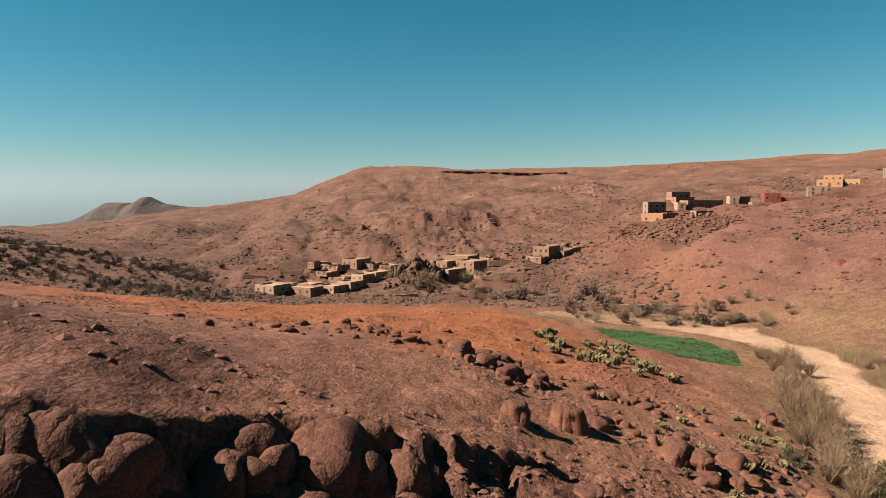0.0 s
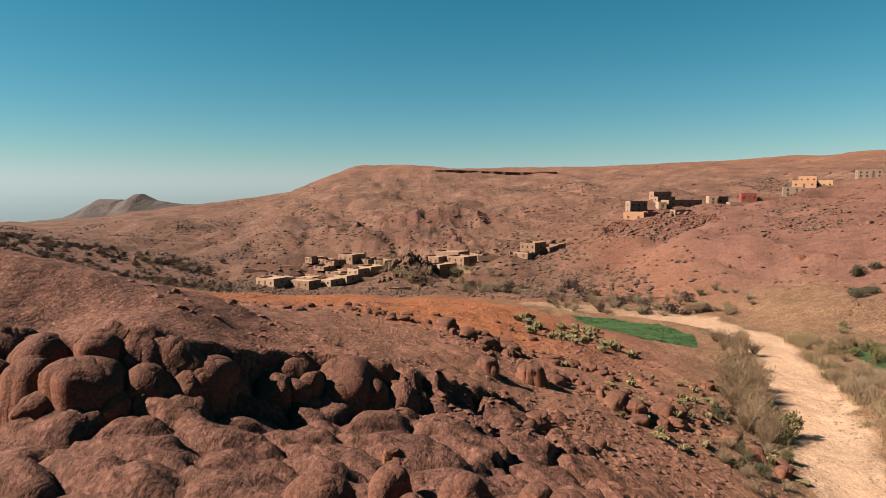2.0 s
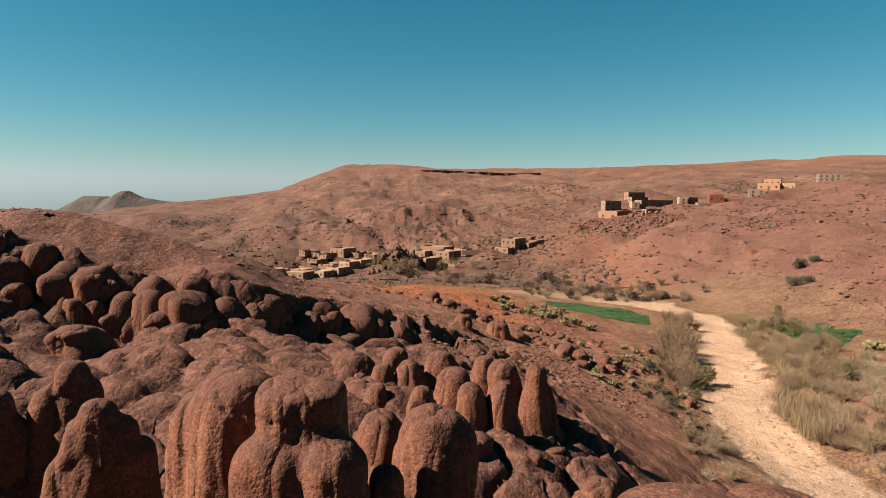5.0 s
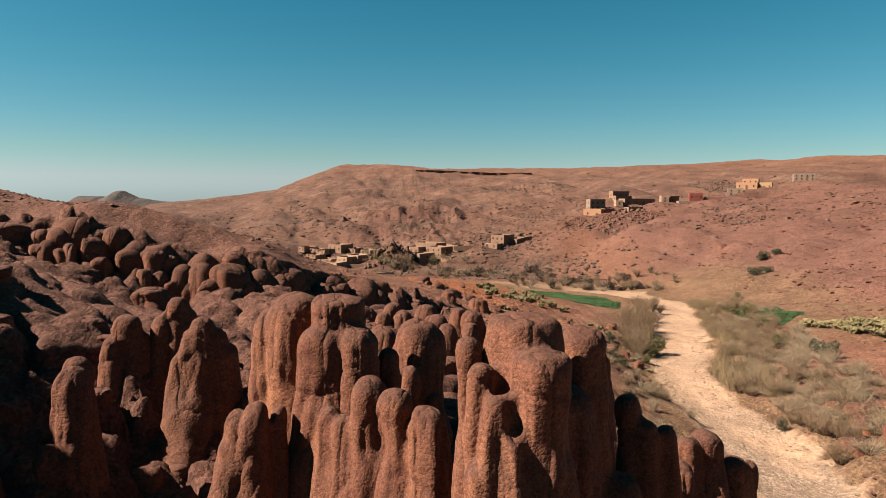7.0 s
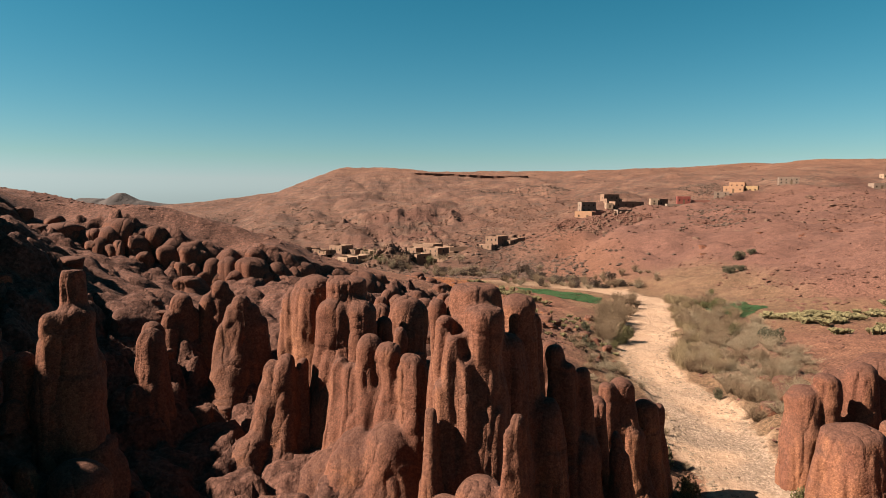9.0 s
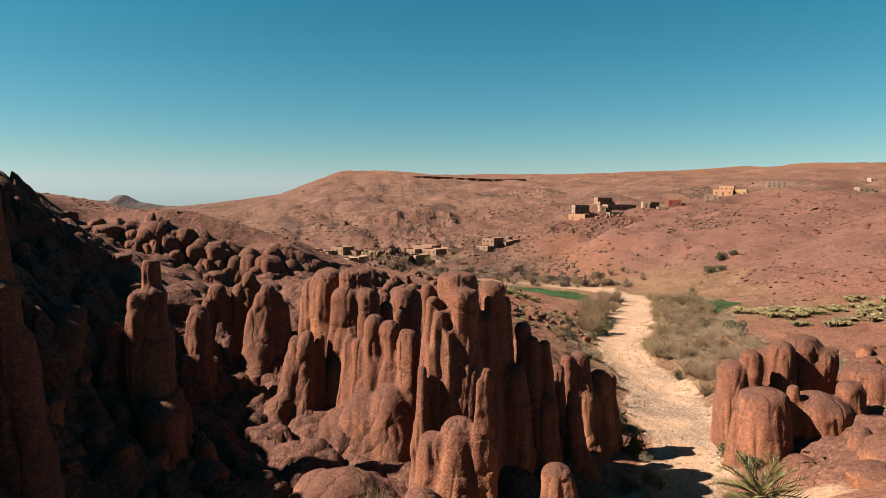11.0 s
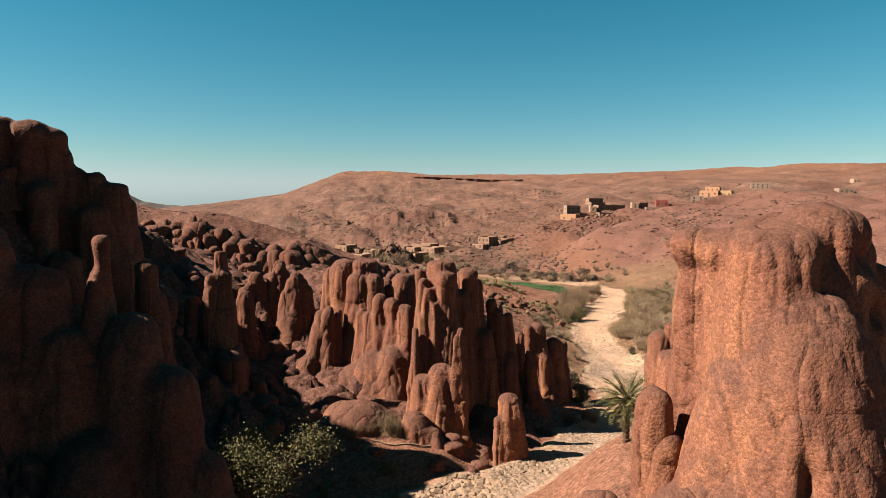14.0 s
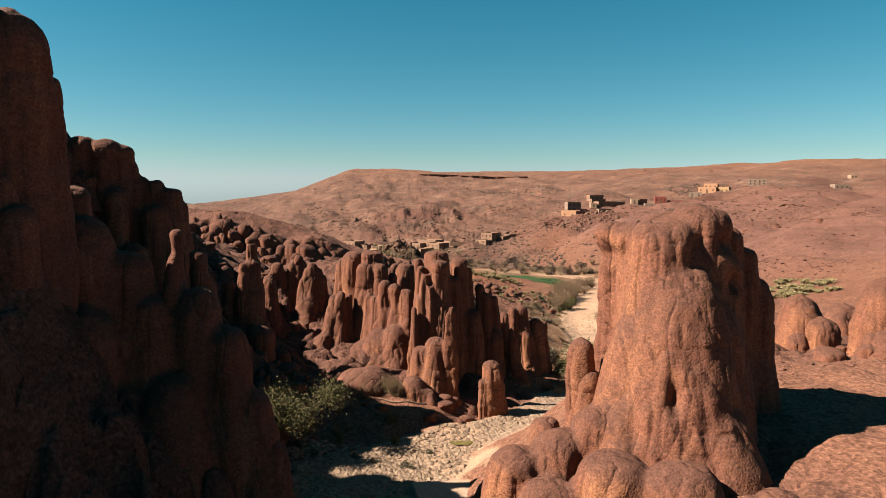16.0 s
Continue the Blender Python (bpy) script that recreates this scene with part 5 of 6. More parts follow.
BARK = plain("bark", (0.08, 0.05, 0.03), (0.17, 0.11, 0.07), 9.0, 0.9, 0.6, 0.03)


class Soup:
    """Loose faces, gathered into one mesh."""

    def __init__(self):
        self.v, self.f = [], []

    def face(self, *pts):
        n = len(self.v)
        self.v += [tuple(p) for p in pts]
        self.f.append(tuple(range(n, n + len(pts))))

    def blade(self, a, b, w, bend=None):
        """A thin leaf or twig from a to b."""
        a, b = Vector(a), Vector(b)
        side = (b - a).cross(Vector((rnd.uniform(-1, 1), rnd.uniform(-1, 1), rnd.uniform(-0.3, 0.3))))
        side = side.normalized() * w if side.length > 1e-6 else Vector((w, 0, 0))
        mid = (a + b) / 2 + (Vector(bend) if bend else Vector())
        self.face(a - side * 0.6, a + side * 0.6, mid + side, mid - side)
        self.face(mid - side, mid + side, b)

    def tube(self, a, b, ra, rb, n=6):
        a, b = Vector(a), Vector(b)
        d = (b - a).normalized()
        u = d.orthogonal().normalized()
        w = d.cross(u)
        for i in range(n):
            p, q = 2 * math.pi * i / n, 2 * math.pi * (i + 1) / n
            e, g = u * math.cos(p) + w * math.sin(p), u * math.cos(q) + w * math.sin(q)
            self.face(a + e * ra, a + g * ra, b + g * rb, b + e * rb)

    def mesh(self, name, mat):
        me = bpy.data.meshes.new(name)
        me.from_pydata(self.v, [], self.f)
        me.materials.append(mat)
        return me


rnd = random.Random(5)


def twig_mesh(name, mat, n, spread_, wide=0.0125):
    s = Soup()
    for k in range(n):
        a = rnd.uniform(0, 6.28)
        lean = spread_ * rnd.random() ** 0.7
        base = Vector((0.12 * math.cos(a) * rnd.random(), 0.12 * math.sin(a) * rnd.random(), 0))
        l = rnd.uniform(0.6, 1.05)
        tip = Vector((math.cos(a) * lean * l, math.sin(a) * lean * l, l * (1 - 0.35 * lean)))
        s.blade(base, tip, wide * 0.6, (0, 0, 0.08 * lean))
        for _ in range(7):
            f = rnd.uniform(0.3, 0.98)
            p = base.lerp(tip, f)
            q = p + Vector((rnd.uniform(-1, 1), rnd.uniform(-1, 1), rnd.uniform(0.0, 1))) * rnd.uniform(0.1, 0.24)
            s.blade(p, q, wide * 0.4)
    return s.mesh(name, mat)


def leaf_mesh(name, mat, n, clumps=9, size=0.07, squash=0.8):
    s = Soup()
    centres = []
    for k in range(clumps):
        a, r = rnd.uniform(0, 6.28), rnd.uniform(0.1, 0.62)
        centres.append((Vector((r * math.cos(a), r * math.sin(a), rnd.uniform(0.28, 0.85) * squash)), rnd.uniform(0.2, 0.4)))
    for c, _ in centres:
        s.tube((0, 0, -0.1), c, 0.03, 0.012, 4)
    for k in range(n):
        c, r = centres[rnd.randrange(clumps)]
        d = Vector((rnd.gauss(0, 1), rnd.gauss(0, 1), rnd.gauss(0, 1))).normalized()
        p = c + d * r * rnd.uniform(0.55, 1.05)
        if p.z < 0.02:
            continue
        q = p + (d + Vector((rnd.uniform(-1, 1), rnd.uniform(-1, 1), rnd.uniform(-0.4, 1)))).normalized() * size * rnd.uniform(0.8, 1.8)
        s.blade(p, q, size * 0.42)
    return s.mesh(name, mat)


def reed_mesh(name, mat, n):
    s = Soup()
    for k in range(n):
        x, y = rnd.gauss(0, 0.32), rnd.gauss(0, 0.32)
        l = rnd.uniform(0.55, 1.05)
        s.blade((x, y, 0), (x + rnd.uniform(-0.3, 0.3), y + rnd.uniform(-0.3, 0.3), l), 0.007, (rnd.uniform(-0.05, 0.05), 0, 0.05))
    return s.mesh(name, mat)


def cactus_mesh(name):
    s = Soup()
    tips = [(Vector((rnd.uniform(-0.4, 0.4), rnd.uniform(-0.4, 0.4), 0)), Vector((0, 0, 1))) for _ in range(6)]
    for gen in range(3):
        nxt = []
        for p, d in tips:
            for _ in range(2):
                e = (d + Vector((rnd.uniform(-0.8, 0.8), rnd.uniform(-0.8, 0.8), rnd.uniform(0, 0.4)))).normalized()
                l = rnd.uniform(0.22, 0.34)
                u = e.orthogonal().normalized()
                w, c = e.cross(u), p + e * l * 0.5
                front, back = [], []
                for i in range(8):
                    a = 2 * math.pi * i / 8
                    o = e * (l * 0.55 * math.cos(a)) + u * (l * 0.36 * math.sin(a))
                    front.append(c + o + w * 0.03)
                    back.append(c + o - w * 0.03)
                s.face(*front)
                s.face(*back[::-1])
                for i in range(8):
                    s.face(front[i], back[i], back[(i + 1) % 8], front[(i + 1) % 8])
                nxt.append((p + e * l, e))
        tips = nxt
    return s.mesh(name, PAD)


SHRUBS = {
    "twig": [twig_mesh("bare_shrub", TWIG, 100, 0.85) for _ in range(4)],
    "pale": [twig_mesh("grey_shrub", PALE_TWIG, 90, 1.0) for _ in range(4)],
    "reed": [reed_mesh("reed_clump", REED, 220) for _ in range(4)],
    "green": [leaf_mesh("green_shrub", GREEN, 1000) for _ in range(4)],
    "olive": [leaf_mesh("olive_shrub", OLIVE, 800, 12, 0.075) for _ in range(4)],
    "dark": [leaf_mesh("dark_bush", DARK, 420, 9, 0.11) for _ in range(3)],
    "cactus": [cactus_mesh("prickly_pear") for _ in range(4)],
}
TELL = {
    "twig": ("bare_shrub", "leafless brown tamarisk shrub by the dry riverbed", "shrub"),
    "pale": ("thorn_shrub", "leafless grey thorny shrub on dry ground", "shrub"),
    "reed": ("reed_clump", "clump of dry yellow reeds by the riverbed", "reeds"),
    "green": ("shrub", "dense dark green shrub on stony ground", "shrub"),
    "olive": ("shrub", "olive green shrub with small dusty leaves", "shrub"),
    "dark": ("bush", "dark brown bush on a stony ridge", "bush"),
    "cactus": ("prickly_pear", "yellowish prickly pear cactus on a slope", "cactus"),
}


def shrub(kind, x, y, wide, tall, z=None):
    name, label, category = TELL[kind]
    ob = new(name, rnd.choice(SHRUBS[kind]))
    ob.matrix_basis = Matrix.LocRotScale((x, y, (height(x, y) if z is None else z) - 0.06), Euler((0, 0, rnd.uniform(0, 6.28))), (wide, wide, tall))
    return tagged(ob, label, category, name.replace("_", " ") + "s of the valley")


def river_x(y, side, off):
    return float(np.interp(y, RIVER_Y, RIVER_X)) + side * (float(np.interp(y, RIVER_Y, RIVER_W)) + off)


# left bank thicket: tall bare tamarisks with gaps, green bushes at their foot
for k in range(24):
    y = rnd.choice((48, 54, 60, 66, 72)) + rnd.gauss(0, 2.2)
    shrub("twig", river_x(y, -1, rnd.uniform(0.2, 4.0)), y, rnd.uniform(2.0, 3.2), rnd.uniform(2.8, 4.8))
for k in range(16):
    y = rnd.uniform(76, 96)
    shrub("twig", river_x(y, -1, rnd.uniform(0.5, 5.0)), y, rnd.uniform(1.4, 2.4), rnd.uniform(1.8, 3.6))
for x, y, w, h in ((34.0, 49.0, 1.9, 3.0), (32.6, 47.5, 1.4, 2.0), (35.4, 55.0, 1.4, 2.0), (30.2, 42.0, 1.0, 1.3)):
    shrub("olive", x, y, w, h)
for k in range(12):
    y = rnd.uniform(26, 60)
    shrub("green", river_x(y, -1, rnd.uniform(2.5, 6.5)), y, rnd.uniform(0.6, 1.2), rnd.uniform(0.7, 1.4))
for k in range(40):
    y = rnd.uniform(8, 46)
    shrub(rnd.choice(("pale", "twig")), river_x(y, -1, rnd.uniform(0.5, 7)), y, rnd.uniform(0.8, 1.5), rnd.uniform(0.7, 1.5))
# right bank: reeds, thorn and a few green bushes
for k in range(95):
    y = rnd.uniform(24, 96)
    shrub("reed", river_x(y, 1, 0.6 + 5 * rnd.random() ** 1.4), y, rnd.uniform(0.9, 1.9), rnd.uniform(0.8, 2.2))
for k in range(150):
    y = rnd.uniform(2, 84)
    x = river_x(y, 1, rnd.uniform(2.5, 16))
    if x > 56 and y > 60:
        continue
    shrub("pale", x, y, rnd.uniform(1.3, 2.5), rnd.uniform(1.0, 2.3))
for k in range(110):
    y = rnd.uniform(8, 92)
    shrub("twig", river_x(y, 1, rnd.uniform(0.6, 12)), y, rnd.uniform(1.3, 2.3), rnd.uniform(1.4, 2.9))
for k in range(15):
    y = rnd.uniform(36, 120)
    shrub(rnd.choice(("olive", "pale")), river_x(y, 1, rnd.uniform(5, 15)), y, rnd.uniform(1.0, 2.2), rnd.uniform(1.2, 2.4))
shrub("green", 51.7, 38.5, 2.3, 2.6)
shrub("green", 54.5, 44.0, 1.8, 2.0)
shrub("green", 92.0, 128.0, 2.6, 3.0)
shrub("green", 95.0, 127.0, 2.0, 2.2)
shrub("green", 19.4, -3.2, 1.25, 2.0)
shrub("olive", 20.2, -2.2, 1.1, 1.8)
shrub("green", 33.6, 16.5, 0.9, 1.3)
shrub("green", 26.6, -13.6, 1.2, 1.5)
for k in range(12):
    y = rnd.uniform(-18, 6)
    shrub("pale", river_x(y, -1, rnd.uniform(0.3, 3)), y, rnd.uniform(0.5, 1.0), rnd.uniform(0.6, 1.2))
for k in range(14):
    y = rnd.uniform(-12, 18)
    shrub("twig", river_x(y, 1, rnd.uniform(0.5, 4)), y, rnd.uniform(0.6, 1.2), rnd.uniform(0.7, 1.5))
# round the village and along the far bend
for k in range(46):
    x = rnd.uniform(-20, 44)
    y = 192 - 0.8 * x + rnd.uniform(-8, 8)
    shrub(rnd.choice(("twig", "pale", "dark", "pale")), x, y, rnd.uniform(1.6, 3.4), rnd.uniform(1.8, 3.8))
for k in range(70):
    shrub(rnd.choice(("twig", "twig", "pale", "pale", "twig", "dark")), rnd.uniform(26, 70), rnd.uniform(122, 146), rnd.uniform(1.4, 2.8), rnd.uniform(1.2, 3.2))
# dark bushes on the ridges, in lines down the slopes
for k in range(150):
    f = rnd.random()
    shrub(rnd.choice(("dark", "dark", "twig")), -175 + 95 * f + rnd.uniform(-6, 6), 240 - 22 * f + rnd.gauss(0, 7), rnd.uniform(1.2, 2.6), rnd.uniform(1.1, 2.3))
for k in range(120):
    f = rnd.random()
    shrub(rnd.choice(("dark", "dark", "twig")), -150 + 85 * f + rnd.uniform(-5, 5), 205 - 30 * f + rnd.gauss(0, 6.5), rnd.uniform(1.1, 2.6), rnd.uniform(1.0, 2.3))
for k in range(70):
    shrub(rnd.choice(("dark", "twig", "pale")), rnd.uniform(-125, -50), rnd.uniform(158, 186), rnd.uniform(1.0, 2.2), rnd.uniform(0.9, 2.0))
# cactus patches
for k in range(40):
    shrub("cactus", rnd.uniform(13, 27), rnd.uniform(74, 94), rnd.uniform(0.9, 1.5), rnd.uniform(0.9, 1.5))
for k in range(90):
    shrub("cactus", rnd.uniform(64, 92), rnd.uniform(44, 64), rnd.uniform(1.2, 2.2), rnd.uniform(0.9, 1.5))
for k in range(34):
    x = rnd.uniform(14, 30)
    shrub("cactus", x, rnd.uniform(36, 62), rnd.uniform(0.5, 1.0), rnd.uniform(0.5, 0.9))


def tree(x, y, tall, wide, leaves, name="tree", label="", n=2600, seed=1, airy=0.5, leaf=0.034):
    """A tapered trunk with limbs, and a crown of many small leaves in loose clumps."""
    r = random.Random(seed)
    z = height(x, y)
    e = tagged(new(name), label, "tree", "trees")
    e.location = (x, y, z - 0.1)
    t, tips = Soup(), []
    p = Vector((0, 0, 0))
    rad = tall * 0.035
    for k in range(4):
        q = p + Vector((r.uniform(-0.05, 0.05), r.uniform(-0.05, 0.05), 0.11)) * tall
        t.tube(p, q, rad, rad * 0.82, 7)
        p, rad = q, rad * 0.82
        if k >= 1:
            for _ in range(3):
                a = r.uniform(0, 6.28)
                m = p + Vector((math.cos(a) * wide * 0.26, math.sin(a) * wide * 0.26, tall * r.uniform(0.12, 0.2)))
                t.tube(p, m, rad * 0.6, rad * 0.36, 5)
                for _ in range(3):
                    b = a + r.uniform(-0.9, 0.9)
                    tip = m + Vector((math.cos(b) * wide * r.uniform(0.08, 0.26), math.sin(b) * wide * r.uniform(0.08, 0.26), tall * r.uniform(0.06, 0.22)))
                    t.tube(m, tip, rad * 0.34, rad * 0.1, 4)
                    tips.append(tip)
    trunk = new("trunk", t.mesh("trunk", BARK))
    trunk.parent = e
    s = Soup()
    for k in range(n):
        c = tips[r.randrange(len(tips))]
        d = Vector((r.gauss(0, 1), r.gauss(0, 1), r.gauss(0, 0.8))) * airy * wide * 0.13
        q = c + d
        s.blade(q, q + Vector((r.uniform(-1, 1), r.uniform(-1, 1), r.uniform(-0.5, 1))).normalized() * wide * leaf, wide * 0.28 * leaf)
    crown = new("crown", s.mesh("crown", leaves))
    crown.parent = e
    return e


tree(-6.9, -35.2, 5.6, 5.4, OLIVE, label="small thin tree with dusty olive leaves by the stream", n=20000, seed=3, airy=0.9, leaf=0.026)
for k, (x, y, h, w) in enumerate(((-13, 200, 4.5, 5), (-4.5, 199, 5, 6), (-9, 197, 4, 5), (8, 206, 4.5, 5), (12, 202, 4, 5), (18, 198, 4, 5), (-17, 209, 5, 5))):
    tree(x, y, h, w, (OLIVE, TWIG, PALE_TWIG)[k % 3], label="dusty brownish green tree beside mud houses", n=1500, seed=20 + k, airy=0.9)


def palm(x, y, foot, trunk_tall, reach):
    e = tagged(new("palm_tree"), "short palm with stiff yellow-green fronds by the riverbed", "palm")
    e.location = (x, y, foot)
    s = Soup()
    for k in range(9):
        z0, z1 = trunk_tall * k / 9, trunk_tall * (k + 1) / 9
        s.tube((0, 0, z0), (0, 0, z1), 0.2, 0.26, 9)
        s.tube((0, 0, z1), (0, 0, z1 + 0.01), 0.26, 0.2, 9)
    trunk = new("trunk", s.mesh("trunk", BARK))
    trunk.parent = e
    fronds = []
    for v in range(4):
        s = Soup()
        droop = 0.25 + 0.2 * v
        prev = Vector((0, 0, 0))
        for k in range(1, 15):
            f = k / 14
            cur = Vector((reach * f * (1 - 0.12 * f), 0, reach * (0.1 * f - droop * f * f * 0.55)))
            s.tube(prev, cur, 0.03 * (1.15 - f), 0.03 * (1.08 - f), 4)
            if k > 2:
                for side in (-1, 1):
                    l = 0.46 * reach * (0.35 + 0.65 * math.sin(math.pi * min(1, 0.15 + 0.85 * f))) * 0.62
                    tip = cur + Vector((0.75 * l, side * 0.62 * l, 0.12 * l))
                    s.blade(cur, tip, 0.022)
            prev = cur
        fronds.append(s.mesh("frond", PALM))
    for k in range(64):
        ob = new("frond", fronds[k % 4])
        ob.parent = e
        up = 1.25 - 2.45 * (k / 64) ** 0.9
        ob.matrix_basis = Matrix.Translation((0, 0, trunk_tall)) @ Matrix.Rotation(k * 2.39996, 4, "Z") @ Matrix.Rotation(-up, 4, "Y")
    return e


palm(15.9, -34.3, height(15.9, -34.3) - 0.1, 17.3 - height(15.9, -34.3), 2.15)


def crop_field(name, corners, label):
    """A strip of young crop that lies on the ground, inside the corners given."""
    xs, ys = [c[0] for c in corners], [c[1] for c in corners]

    def inside(x, y):
        hit = False
        for (x0, y0), (x1, y1) in zip(corners, corners[1:] + corners[:1]):
            if (y0 > y) != (y1 > y) and x < (x1 - x0) * (y - y0) / (y1 - y0) + x0:
                hit = not hit
        return hit

    s = Soup()
    y = min(ys)
    while y < max(ys):
        x = min(xs)
        while x < max(xs):
            px, py = x + rnd.uniform(-0.12, 0.12), y + rnd.uniform(-0.12, 0.12)
            if inside(px, py) and rnd.random() < 0.97:
                z = height(px, py)
                for _ in range(2):
                    a = rnd.uniform(0, 6.28)
                    c, sn, lift = math.cos(a) * 0.28, math.sin(a) * 0.28, rnd.uniform(0.06, 0.16)
                    s.face((px - c, py - sn, z + 0.03), (px + sn, py - c, z + 0.05), (px + c, py + sn, z + lift), (px - sn, py + c, z + 0.05))
            x += 0.38
        y += 0.38
    return tagged(new(name, s.mesh(name, CROP)), label, "crop field", kind="stuff")


crop_field("crop_field", [(28.0, 120.0), (35.3, 115.0), (42.6, 108.5), (44.4, 97.8), (41.6, 88.5), (33.1, 90.0), (28.4, 98.7)], "bright green field of young crop by the riverbed")
crop_field("crop_field", [(62.0, 66.0), (58.5, 72.0), (61.0, 80.0), (66.5, 90.0), (72.5, 86.0), (71.0, 74.0)], "narrow green plot of young crop beside reeds")


# ---- far slopes ----
def strewn(name, n, place, lo, hi, mat, label, category, flat=0.7):
    """Many small angular stones, as one object."""
    r = np.random.default_rng(len(name) + n)
    base = np.array([(1, 0, 0), (0, 1, 0), (-1, 0, 0), (0, -1, 0), (0, 0, 1), (0.7, 0.7, 0.5), (-0.7, 0.7, 0.5), (-0.7, -0.7, 0.5), (0.7, -0.7, 0.5)], float)
    tris = [(0, 5, 8), (5, 1, 6), (6, 2, 7), (7, 3, 8), (0, 1, 5), (1, 2, 6), (2, 3, 7), (3, 0, 8), (4, 5, 6), (4, 6, 7), (4, 7, 8), (4, 8, 5)]
    vs, fs = [], []
    made = 0

    while made < n:
        spot = place(r)
        if spot is None:
            continue
        x, y = spot
        s = lo + (hi - lo) * r.random() ** 2
        a = r.uniform(0, 6.28)
        p = base * r.uniform(0.7, 1.2, base.shape) * (s, s * r.uniform(0.6, 1.0), s * flat)
        q = np.stack([p[:, 0] * math.cos(a) - p[:, 1] * math.sin(a) + x, p[:, 0] * math.sin(a) + p[:, 1] * math.cos(a) + y, p[:, 2] + height(x, y) - 0.15 * s], 1)
        fs += [(i + len(base) * made, j + len(base) * made, k + len(base) * made) for i, j, k in tris]
        vs.append(q)
        made += 1
    me = bpy.data.meshes.new(name)
    me.from_pydata(np.concatenate(vs).tolist(), [], fs)
    me.materials.append(mat)
    return tagged(new(name, me), label, category, kind="stuff")


TABLE = fbm(*np.meshgrid(np.arange(400) * 0.25, np.arange(400) * 0.25), np.full((400, 400), 0.5), 3)


def noisy(x, y, grain, seed):
    return TABLE[int((y * grain * 4 + 31 * seed) % 400), int((x * grain * 4 + 57 * seed) % 400)]


DARK_ROCK = plain("dark_hill_stone", (0.085, 0.041, 0.028), (0.15, 0.073, 0.049), 0.6, 0.95, 0.5, 0.2)
SCRUB = plain("dark_scrub", (0.066, 0.040, 0.030), (0.12, 0.074, 0.054), 0.6, 0.95, 0.5, 0.2)
RED_ROCK = plain("red_hill_stone", (0.105, 0.045, 0.032), (0.18, 0.083, 0.057), 0.6, 0.95, 0.5, 0.2)
PALE_STONE = plain("pale_river_stone", (0.14, 0.088, 0.058), (0.31, 0.21, 0.142), 2.6, 0.85, 0.3, 0.03)


def on_far_slope(r):
    x, y = r.uniform(-190, 200), r.uniform(165, 350)
    if abs(x) > 40 + 0.7 * y or r.random() > 0.5 + 1.1 * noisy(x, y, 0.02, 3):
        return None
    return x, y


def on_upper_slope(r):
    x, y = r.uniform(-300, 330), r.uniform(300, 640)
    return (x, y) if r.random() < 0.25 + 0.9 * noisy(x, y, 0.012, 9) else None


def on_red_hill(r):
    x, y = r.uniform(66, 190), r.uniform(60, 240)
    return (x, y) if r.random() < 0.35 + 0.9 * noisy(x, y, 0.03, 5) and x > 70 + 0.05 * y else None


def on_scrub_slope(r):
    x, y = r.uniform(-260, 210), r.uniform(150, 420)
    if abs(x + 30) > 40 + 0.62 * y:
        return None
    return (x, y) if r.random() < 0.12 + 1.3 * noisy(x, 0.6 * y, 0.022, 17) else None


def on_dark_ridge(r):
    x, y = r.uniform(-240, -60), r.uniform(110, 260)
    return (x, y) if r.random() < 0.4 + 1.1 * noisy(x, y, 0.035, 7) else None


def on_smooth_slope(r):
    x, y = r.uniform(-50, 36), r.uniform(26, 125)
    if not clear_of(x, y, 1.0):
        return None
    return (x, y) if r.random() < 0.3 + 1.0 * noisy(x, y, 0.07, 11) else None


def on_right_flat(r):
    x, y = r.uniform(28, 80), r.uniform(-45, 60)
    return (x, y) if clear_of(x, y, 0.6) and r.random() < 0.5 + noisy(x, y, 0.08, 2) else None


def in_stream(r):
    x, y = r.uniform(-8, 14), r.uniform(-45, -24)
    return (x, y) if not clear_of(x, y, -0.6) else None


def in_gully(r):
    x, y = r.normal(-3.0, 3.2), r.normal(-39.5, 2.6)
    return (x, y) if -9 < x < 4 and -46 < y < -33 else None


def on_crag(r):
    x, y = r.uniform(-150, 150), r.uniform(208, 340)
    return (x, y) if noisy(x, y, 0.03, 13) + 0.5 * noisy(x, y, 0.11, 4) > 0.3 and abs(x) < 40 + 0.6 * y else None


def under_the_houses(r):
    x = r.uniform(60, 98)
    y = 221 + r.normal(0, 5.5) - 0.25 * (x - 75)
    return (x, y) if noisy(x, y, 0.09, 6) > -0.1 else None


def on_ledges(r):
    x, y = r.uniform(80, 190), r.uniform(120, 235)
    return (x, y) if abs(noisy(0.5 * x + 1.2 * y, 0.3 * x - 0.2 * y, 0.05, 8)) < 0.05 and noisy(x, y, 0.02, 3) > -0.05 else None


def in_bed(r):
    y = r.uniform(-24, 60)
    x = river_x(y, 1 if r.random() < 0.5 else -1, -abs(r.normal(0, 1.4)))
    return x, y


strewn("hillside_stones", 4200, on_far_slope, 0.2, 0.95, DARK_ROCK, "dark broken stones strewn over the far hillside", "stones")
strewn("upper_hill_stones", 900, on_upper_slope, 0.4, 1.8, DARK_ROCK, "scattered dark stones high on the far hill", "stones", 0.5)
strewn("red_hill_stones", 2600, on_red_hill, 0.15, 0.8, RED_ROCK, "reddish stones strewn over the red hill", "stones", 0.6)
strewn("crag_stones", 2200, on_crag, 0.3, 1.4, DARK_ROCK, "broken brown crags on the far hillside", "rocks", 0.5)
